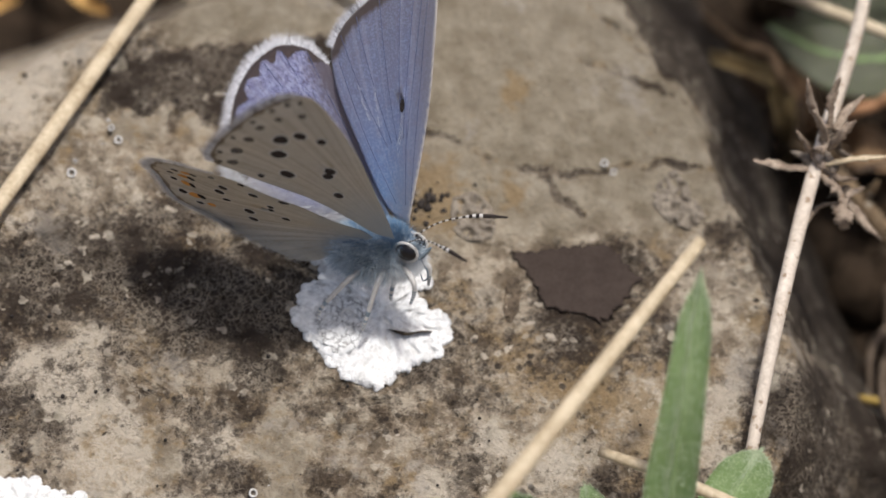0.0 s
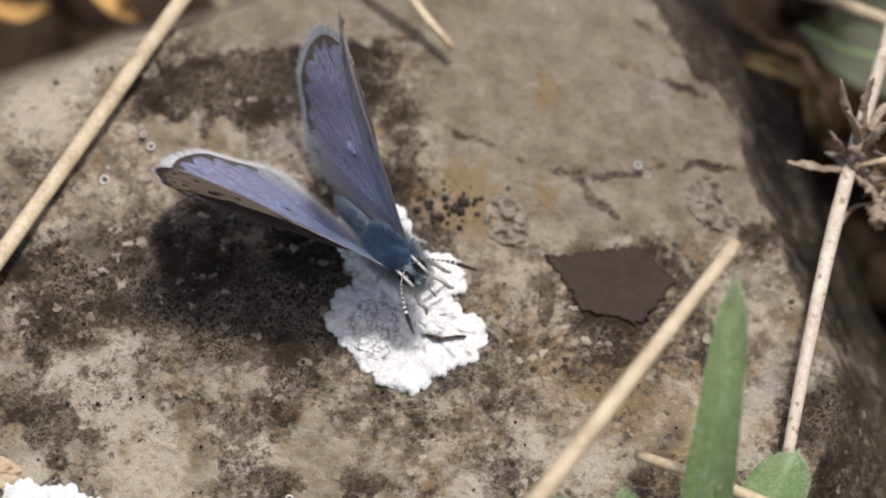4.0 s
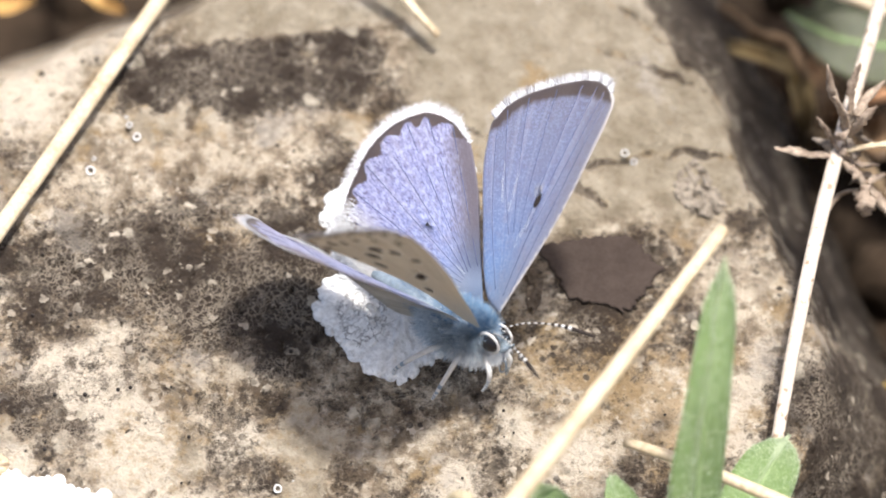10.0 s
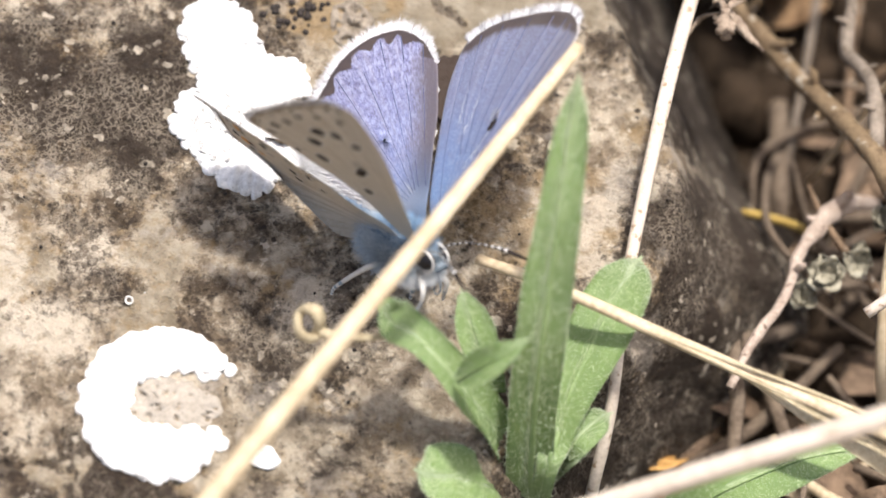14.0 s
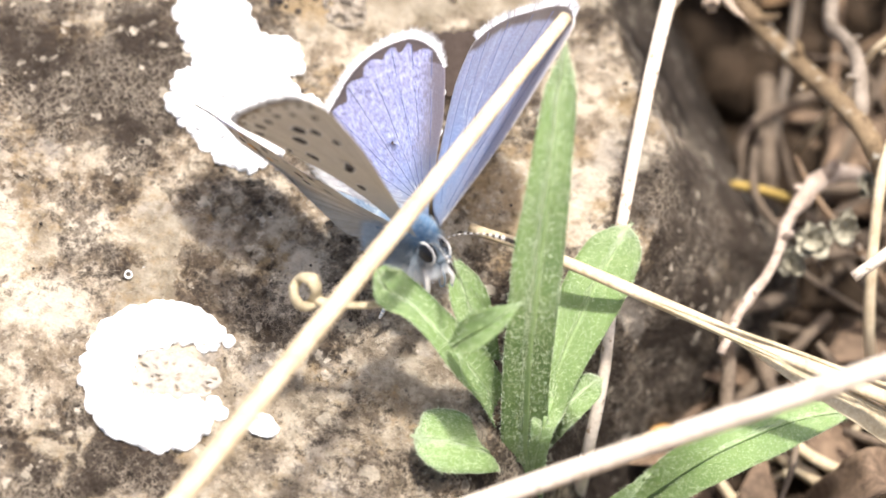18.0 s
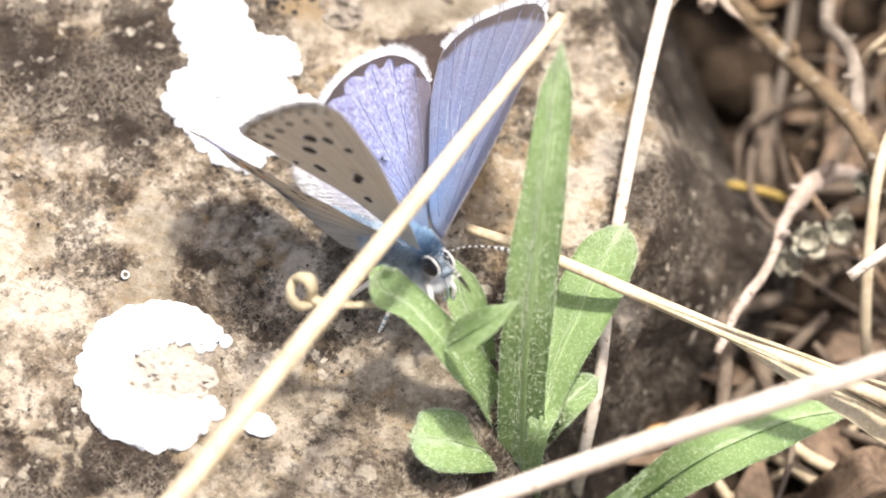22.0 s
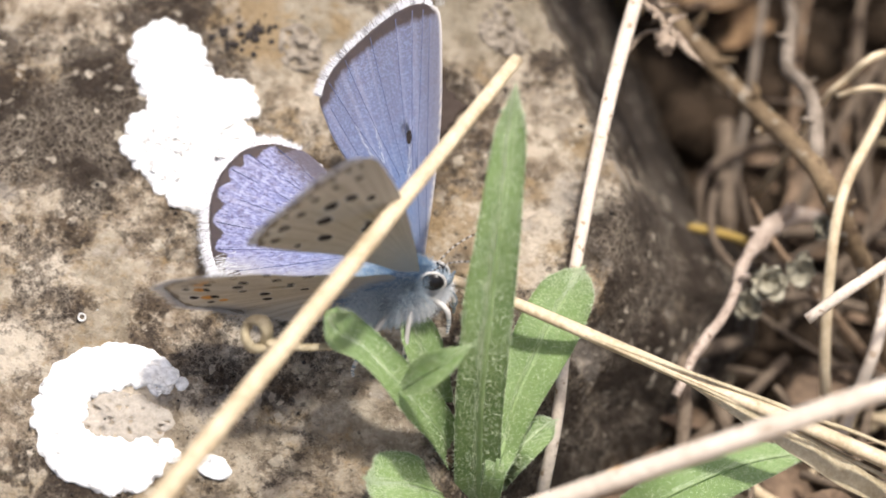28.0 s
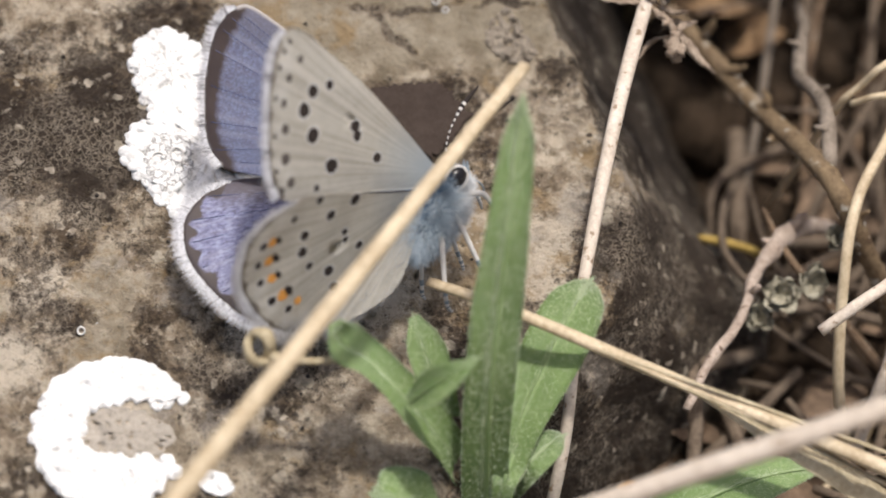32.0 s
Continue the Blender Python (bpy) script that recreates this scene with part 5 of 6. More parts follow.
        if fore:
            colour = blend(tree, ramp(tree, front, [(0.012, 1.0), (0.028, 0.0)]), colour, (0.55, 0.52, 0.50))
        shade.inputs["Sheen Weight"].default_value = 0.25
    else:
        grey = ramp(tree, scales.outputs["Fac"], [(0.3, (0.37, 0.357, 0.312)), (0.7, (0.485, 0.468, 0.412))])
        grey = blend(tree, ramp(tree, fine.outputs["Fac"], [(0.45, 0.0), (0.7, 0.35)]), grey, (0.60, 0.57, 0.52))
        grey = blend(tree, ramp(tree, ray.outputs["Fac"], [(0.52, 0.0), (0.60, 0.5)]), grey, (0.60, 0.565, 0.51))
        grey = blend(tree, ramp(tree, ray.outputs["Fac"], [(0.36, 0.35), (0.46, 0.0)]), grey, (0.27, 0.24, 0.195))
        grey = blend(tree, ramp(tree, math_node(tree, "MULTIPLY_ADD", hair.outputs["Fac"], 0.2, root), [(0.16, 0.8), (0.46, 0.0)]), grey, (0.30, 0.37, 0.43))
        # pale cells before the margin, a thin dark line with a cusp at each vein, white outside it
        pale = math_node(tree, "MULTIPLY", ramp(tree, wob, [(0.06, 0.0), (0.09, 1.0), (0.15, 1.0), (0.22, 0.0)]), middle)
        colour = blend(tree, math_node(tree, "MULTIPLY", pale, 0.45), grey, (0.66, 0.65, 0.62))
        cusp = math_node(tree, "POWER", math_node(tree, "SUBTRACT", 1.0, middle), 4.0)
        near = math_node(tree, "ABSOLUTE", math_node(tree, "SUBTRACT", wob, 0.038))
        near = math_node(tree, "MULTIPLY_ADD", cusp, -0.020, near)
        colour = blend(tree, ramp(tree, wob, [(0.032, 1.0), (0.040, 0.0)]), colour, (0.70, 0.70, 0.72))
        colour = blend(tree, ramp(tree, near, [(0.004, 0.9), (0.012, 0.0)]), colour, (0.07, 0.058, 0.052))
    tree.links.new(colour, shade.inputs["Base Color"])
    bump(tree, shade, blend(tree, 0.5, fine.outputs["Fac"], hair.outputs["Fac"]), 0.7, 0.00007)
    # thin wings let some warm light through
    glow, both = node(tree, "ShaderNodeBsdfTranslucent", Color=(0.62, 0.48, 0.29, 1)), node(tree, "ShaderNodeMixShader", Fac=0.26)
    tree.links.new(shade.outputs[0], both.inputs[1])
    tree.links.new(glow.outputs[0], both.inputs[2])
    tree.links.new(both.outputs[0], tree.nodes["Material Output"].inputs["Surface"])
    return m


UPPER, UPPER_FORE, UNDER = wing_material("blue_wing_scales", True), wing_material("grey_blue_wing_scales", True, True), wing_material("grey_wing_scales", False)
FRINGE = mottled("white_fringe", (0.48, 0.48, 0.50), (0.82, 0.81, 0.82), 4200, 0.8, 0.00002, 0.2)
FRINGE_GREY = mottled("grey_fringe", (0.13, 0.12, 0.125), (0.34, 0.33, 0.34), 2500, 0.8, 0.00002, 0.2)
SPOT_BLACK = mottled("black_scales", (0.014, 0.011, 0.010), (0.04, 0.03, 0.026), 3000, 0.8, 0.00002, 0.2)
SPOT_WHITE = mottled("white_scales", (0.48, 0.46, 0.43), (0.62, 0.60, 0.57), 3000, 0.8, 0.00002, 0.2)
SPOT_DUSKY = mottled("dusky_scales", (0.05, 0.042, 0.036), (0.15, 0.13, 0.115), 3000, 0.8, 0.00002, 0.2)
SPOT_ORANGE = mottled("orange_scales", (0.50, 0.21, 0.045), (0.70, 0.34, 0.09), 3000, 0.8, 0.00002, 0.2)
VEIN = mottled("vein_scales", (0.07, 0.075, 0.13), (0.14, 0.15, 0.24), 3000, 0.7, 0.00002, 0.3)
FUR = mottled("blue_grey_fur", (0.14, 0.22, 0.30), (0.62, 0.68, 0.72), 5200, 0.8, 0.00002, 0.25)
DARK_FUR = mottled("dark_blue_fur", (0.05, 0.09, 0.15), (0.24, 0.32, 0.42), 5200, 0.8, 0.00002, 0.25)
BACK_FUR = mottled("bright_blue_fur", (0.035, 0.095, 0.20), (0.22, 0.36, 0.52), 5200, 0.8, 0.00002, 0.25)
FOLD_FUR = mottled("pale_grey_fold_fur", (0.42, 0.42, 0.42), (0.66, 0.66, 0.66), 1800, 0.8, 0.00002, 0.25)
PALE_FUR = mottled("whitish_fur", (0.52, 0.53, 0.54), (0.76, 0.77, 0.77), 1800, 0.8, 0.00002, 0.25)
CHITIN = mottled("dark_body", (0.10, 0.13, 0.16), (0.24, 0.29, 0.33), 1500, 0.5, 0.00003, 0.4)
EYE = material("black_eye", 0.3, 0.35)
EYE[2].inputs["Base Color"].default_value = (0.008, 0.007, 0.008, 1)
EYE = EYE[0]

FORE = [(0.0, 0.0), (0.63, 4.0), (1.15, 8.6), (1.22, 12.5), (1.05, 15.1), (0.45, 15.85), (-0.55, 16.1), (-2.1, 15.75), (-4.75, 14.2), (-7.1, 12.1), (-7.8, 10.4), (-7.3, 9.0), (-6.3, 7.2), (-4.1, 4.3), (-1.6, 0.8)]
HIND = [(-0.8, 0.2), (-3.4, 3.8), (-5.55, 6.75), (-7.8, 9.2), (-9.65, 10.0), (-11.5, 9.95), (-12.6, 9.2), (-13.5, 8.0), (-14.0, 6.2), (-14.15, 4.4), (-14.0, 2.7), (-13.3, 1.1), (-12.0, -0.2), (-10.0, -1.3), (-6.5, -1.9), (-3.0, -0.9)]
FORE_MARGIN, HIND_MARGIN = (5, 10), (3, 12)
FORE_CELLS, HIND_CELLS = 7, 8
# along the wing, out from the root, radius
FORE_SPOTS = [(-1.85, 4.9, 0.34), (-0.32, 11.0, 0.32), (-1.3, 11.9, 0.43), (-2.6, 11.85, 0.50), (-3.45, 10.3, 0.52), (-4.07, 7.7, 0.50), (-5.8, 7.9, 0.24)]
FORE_BAR = [(-1.62, 7.1, 0.36), (-1.24, 7.62, 0.40)]
FORE_DUSKY = [(-0.3, 13.9, 0.24), (-1.7, 14.1, 0.24), (-3.1, 13.6, 0.27), (-4.3, 12.6, 0.34), (-5.7, 11.4, 0.38), (-6.6, 10.1, 0.34)]
HIND_SPOTS = [(-4.84, 5.14, 0.42), (-6.67, 5.96, 0.36), (-8.71, 6.38, 0.35), (-9.48, 5.51, 0.38), (-9.7, 4.14, 0.29), (-8.9, 2.41, 0.38), (-6.6, 3.75, 0.26), (-6.86, 3.2, 0.24), (-6.62, 7.67, 0.28), (-9.3, 1.1, 0.34), (-6.4, 1.9, 0.30), (-11.15, 8.6, 0.30), (-12.1, 7.6, 0.28), (-12.65, 6.2, 0.26), (-12.85, 4.5, 0.32), (-12.4, 2.9, 0.30), (-8.6, 8.2, 0.26)]
HIND_ORANGE = [(-10.55, 8.2, 0.36), (-11.4, 7.1, 0.37), (-11.95, 5.8, 0.33), (-12.1, 4.15, 0.42), (-11.6, 2.75, 0.30)]
HIND_INNER = [(-10.15, 7.9, 0.20), (-10.95, 6.85, 0.24), (-11.5, 5.65, 0.20), (-11.65, 4.05, 0.26)]


def along(outline, n=96):
    return glide([*outline, outline[0]], n)[:-1]


def camber(front, f, s):
    """The wing's arch and twist, millimetres."""
    if front:
        return 0.025 * f * s + 0.057 * s - 0.0034 * s * s + 0.04 * math.sin(1.9 * f + 0.5 * s)
    return -0.79 * (f / 15) ** 2 * smooth(7.0, 1.5, s) + 0.49 * (f / 12) ** 2 + 0.05 * math.sin(1.4 * s - 0.4 * f) - 0.17 * max(0.0, 1.2 - s) ** 2


def wing_data(name, front_wing, outline, span, side):
    n, rings = 190, 20
    loop = along(outline, n)
    cu, cv = outline[0][0] * 0.5 + outline[len(outline) // 2][0] * 0.5, outline[0][1] * 0.5 + outline[len(outline) // 2][1] * 0.5
    hub = np.array([cu, cv])
    rim, front, fold = np.array(glide(outline[span[0] : span[1] + 1], 90)), np.array(glide(outline[: span[0] + 1], 40)), np.array(glide([*outline[span[1] :], outline[0]], 40))
    count = FORE_CELLS if front_wing else HIND_CELLS
    verts, zones, cells = [], [], []
    for layer in (0.018, -0.018):
        for r in range(rings + 1):
            k = 0.02 + 0.98 * (r / rings) ** 0.7
            for p in loop:
                q = hub + (p - hub) * k
                verts.append((q[0] / 1000, -side * q[1] / 1000, (camber(front_wing, *q) + layer * (1 if r < rings else 0.2)) / 1000))
                far = np.hypot(*(rim - q).T)
                near = int(far.argmin())
                zones += (min(1.0, (far[near] + 0.5 * max(0.0, 1 - near / 16)) / 10), min(1.0, np.hypot(*(front - q).T).min() / 10), min(1.0, np.hypot(q[0], q[1]) / 16), min(1.0, np.hypot(*(fold - q).T).min() / 10))
                cells += (0.5 - 0.5 * math.cos(2 * math.pi * count * near / 90), near / 90, 0.0, 1.0)
    faces, index, half = [], [], (rings + 1) * n
    for layer in (0, 1):
        b = layer * half
        for r in range(rings):
            for j in range(n):
                q = (b + r * n + j, b + r * n + (j + 1) % n, b + (r + 1) * n + (j + 1) % n, b + (r + 1) * n + j)
                faces.append(q)
                index.append(layer)
        faces.append(tuple(range(b, b + n)))
        index.append(layer)
    for j in range(n):
        faces.append((rings * n + j, rings * n + (j + 1) % n, half + rings * n + (j + 1) % n, half + rings * n + j))
        index.append(0)
    data = mesh_of(name, verts, faces, UPPER_FORE if front_wing else UPPER, UNDER, index=index)
    data.color_attributes.new("zone", "FLOAT_COLOR", "POINT").data.foreach_set("color", zones)
    data.color_attributes.new("cell", "FLOAT_COLOR", "POINT").data.foreach_set("color", cells)
    return data


def disc(front, f, s, r, lift, side, stretch=1.0, seed=0):
    """A small raised blot on the under side of a wing."""
    seg, verts = 14, []
    for k in range(2):
        for j in range(seg):
            a = 2 * math.pi * j / seg
            w = r * (1 if k == 0 else 0.45) * (1 + 0.16 * fbm((math.cos(a), math.sin(a), seed), 1.1, 2))
            q = (f + w * math.cos(a), s + w * stretch * math.sin(a))
            verts.append((q[0] / 1000, -side * q[1] / 1000, (camber(front, *q) - 0.018 - lift) / 1000))
    faces = [(j, (j + 1) % seg, seg + (j + 1) % seg, seg + j) for j in range(seg)] + [tuple(range(seg, 2 * seg))]
    return verts, faces


def fringe_data(front, outline, span, side, seed):
    """Hairs all along the margin; grey ones at the vein ends of the forewing."""
    rng = random.Random(seed)
    rim, verts, faces, index = glide(outline[span[0] : span[1] + 1], 420), [], [], []
    mid = np.array([-6, 6.0])
    for k in range(1, 420):
        p = rim[k]
        t = rim[min(k + 1, 420)] - rim[k - 1]
        out = np.array([t[1], -t[0]]) / np.hypot(*t)
        if out @ (p - mid) < 0:
            out = -out
        at_vein = front and math.cos(2 * math.pi * FORE_CELLS * k / 420) > 0.55
        for _ in range(5):
            way = out + np.array([rng.gauss(0, 0.15), rng.gauss(0, 0.15)])
            a, b = p - out * rng.uniform(0.0, 0.12), p + way * rng.uniform(0.25, 0.62) * (1 if front else 1.45) * (0.35 + 0.65 * smooth(0, 70, k))
            off, b0 = t / np.hypot(*t) * 0.024, len(verts)
            z = rng.uniform(-0.05, 0.05)
            for q in (a - off, a + off, b):
                verts.append((q[0] / 1000, -side * q[1] / 1000, (camber(front, *p) + z) / 1000))
            faces.append((b0, b0 + 1, b0 + 2))
            index.append(1 if rng.random() < (0.55 if at_vein else 0.06 if front else 0.08) else 0)
    return verts, faces, index


def vein_data(front, side, a, b):
    pts = [(a[0] + (b[0] - a[0]) * k / 6, a[1] + (b[1] - a[1]) * k / 6) for k in range(7)]
    return tube([Vector((q[0] / 1000, -side * q[1] / 1000, (camber(front, *q) + 0.02) / 1000)) for q in pts], [0.000022, 0.000030, 0.000034], 5, 12, 0.5, 0.35)


def fold_hairs(side):
    """Soft hairs lying along the hindwing's inner fold and standing off its edge."""
    rng = random.Random(12)
    verts, faces = [], []
    edge = glide(HIND[11:], 200)
    for k in range(2200):
        p = edge[rng.randrange(201)] + np.array([rng.uniform(-0.3, 0.3), abs(rng.gauss(0, 0.8))])
        way = np.array([-1.0, rng.gauss(-0.30, 0.25)]) * rng.uniform(0.4, 1.3)
        z, tip = camber(False, *p) + rng.choice((0.05, -0.05)), rng.gauss(0, 0.22)
        off, b0 = np.array([0.012, 0.022]), len(verts)
        for q, h in ((p - off, z), (p + off, z), (p + way, z + tip)):
            verts.append((q[0] / 1000, -side * q[1] / 1000, h / 1000))
        faces.append((b0, b0 + 1, b0 + 2))
    return verts, faces


def pale_streak(front, side, a, b, seed):
    """A few pale hairs lying along a fold of the forewing's upper side."""
    rng = random.Random(seed)
    verts, faces = [], []
    for _ in range(18):
        k = rng.random()
        p = np.array([a[0] + (b[0] - a[0]) * k + rng.gauss(0, 0.05), a[1] + (b[1] - a[1]) * k])
        way = (np.array(b) - np.array(a)) / np.hypot(b[0] - a[0], b[1] - a[1]) * rng.uniform(0.3, 0.6) + np.array([rng.gauss(0, 0.06), 0])
        z, b0 = camber(front, *p) + 0.03, len(verts)
        for q, h in ((p - (0.013, 0), z), (p + (0.013, 0), z), (p + way, z + 0.03)):
            verts.append((q[0] / 1000, -side * q[1] / 1000, h / 1000))
        faces.append((b0, b0 + 1, b0 + 2))
    return verts, faces


def build_wing(fly, front, side):
    """side: 1 the right wing, -1 the left one."""
    outline, span = (FORE, FORE_MARGIN) if front else (HIND, HIND_MARGIN)
    name = "forewing" if front else "hindwing"
    wing = new(name, wing_data(name, front, outline, span, side))
    wing.parent = fly
    tagged(wing, "blue upper side with dark border, grey spotted under side")
    hairs, tips, kinds = fringe_data(front, outline, span, side, 3 if front else 4)
    part("fringe", mesh_of("fringe", hairs, tips, FRINGE, FRINGE_GREY, index=kinds), wing, "white hair fringe")
    bar = FORE_BAR if front else []
    for k, (f, s, r) in enumerate((FORE_SPOTS if front else HIND_SPOTS) + bar):
        part("spot_ring", mesh_of("spot_ring", *disc(front, f, s, r * 1.17, 0.010 + 0.001 * (k % 4), side, 1.0, k), SPOT_WHITE), wing, "whitish ring")
        part("spot", mesh_of("spot", *disc(front, f, s, r * 0.95, 0.026, side, 1.0, k), SPOT_BLACK), wing, "black spot")
    if front:
        for k, (f, s, r) in enumerate(FORE_DUSKY):
            part("dusky_spot", mesh_of("dusky_spot", *disc(front, f, s, r, 0.018, side, 1.0, 60 + k), SPOT_DUSKY), wing, "dusky spot before the margin")
        part("cell_mark", mesh_of("cell_mark", *[[(v[0], v[1], v[2] + 0.00007) for v in q] if n == 0 else q for n, q in enumerate(disc(front, -1.08, 7.5, 0.2, 0.0, side, 2.2, 70))], SPOT_BLACK), wing, "small dark mark on the upper side")
        for k, (a, b) in enumerate((((-1.1, 4.2), (-1.05, 7.2)), ((-2.6, 5.2), (-3.6, 8.4)), ((-3.6, 6.2), (-4.9, 8.4)))):
            part("pale_streak", mesh_of("pale_streak", *pale_streak(front, side, a, b, 80 + k), FRINGE), wing, "pale hairs along a fold")
    count = FORE_CELLS if front else HIND_CELLS
    rim = glide(outline[span[0] : span[1] + 1], 4 * count)
    if front:
        for k in range(count):
            f, s = rim[4 * k + 2] * 0.953
            part("dusky_spot", mesh_of("dusky_spot", *disc(front, f, s, 0.17, 0.018, side, 1.2, 66 + k), SPOT_DUSKY), wing, "small dusky spot close to the margin")
    if not front:
        for k, (f, s, r) in enumerate(HIND_ORANGE):
            part("orange_spot", mesh_of("orange_spot", *disc(front, f, s, r, 0.022, side, 1.0, 20 + k), SPOT_ORANGE), wing, "orange spot")
        for k, (f, s, r) in enumerate(HIND_INNER):
            part("chevron", mesh_of("chevron", *disc(front, f, s, r, 0.024, side, 1.6, 40 + k), SPOT_BLACK), wing, "small black chevron")
        part("inner_hairs", mesh_of("inner_hairs", *fold_hairs(side), FOLD_FUR), wing, "long pale grey hairs on the inner fold")
        roots = [(-2.6, 2.2), (-3, 1.9), (-3, 1.6), (-3, 1.4), (-3, 1.2), (-3, 1.0), (-3, 0.8)]
    else:
        roots = [(-0.5, 5.5), (-0.8, 5.4), (-1.0, 5.3), (-1.3, 5.2), (-1.7, 5.0), (-2.0, 4.7)]
    ends = [(roots[k], tuple(rim[4 * (k + 1)] * 0.955 + np.array(roots[k]) * 0.045)) for k in range(count - 1)]
    if front:
        ends += [((0.1, 1.2), (0.3, 15.0)), ((-1.0, 1.2), (-6.9, 9.6)), ((-0.3, 1.2), (-0.6, 6.4))]
    for a, b in ends:
        part("vein", mesh_of("vein", *vein_data(front, side, a, b), VEIN), wing, "dark wing vein")
    return wing


def ball(centre, size, seg=18, rows=12, squash=0.0):
    verts, faces = [], []
    for i in range(rows + 1):
        a = math.pi * i / rows
        for j in range(seg):
            b = 2 * math.pi * j / seg
            verts.append(Vector((centre[0] + size[0] * math.cos(a), centre[1] + size[1] * math.sin(a) * math.cos(b), centre[2] + size[2] * math.sin(a) * math.sin(b))) / 1000)
    for i in range(rows):
        for j in range(seg):
            faces.append((i * seg + j, i * seg + (j + 1) % seg, (i + 1) * seg + (j + 1) % seg, (i + 1) * seg + j))
    return verts, faces


def fur_data(shapes, count, length, seed, lean=(-0.6, 0, 0)):
    """Hairs standing on ellipsoids, combed backwards."""
    rng = random.Random(seed)
    verts, faces = [], []
    for centre, size in shapes:
        for _ in range(count):
            n = Vector((rng.gauss(0, 1), rng.gauss(0, 1), rng.gauss(0, 1))).normalized()
            p = Vector((centre[0] + size[0] * n.x, centre[1] + size[1] * n.y, centre[2] + size[2] * n.z))
            way = (n + Vector(lean) + Vector((rng.gauss(0, 0.25), rng.gauss(0, 0.25), rng.gauss(0, 0.25)))).normalized() * length * rng.uniform(0.5, 1.2)
            off = way.orthogonal().normalized() * 0.02
            b = len(verts)
            verts += [(p - off) / 1000, (p + off) / 1000, (p + way) / 1000]
            faces.append((b, b + 1, b + 2))
    return verts, faces


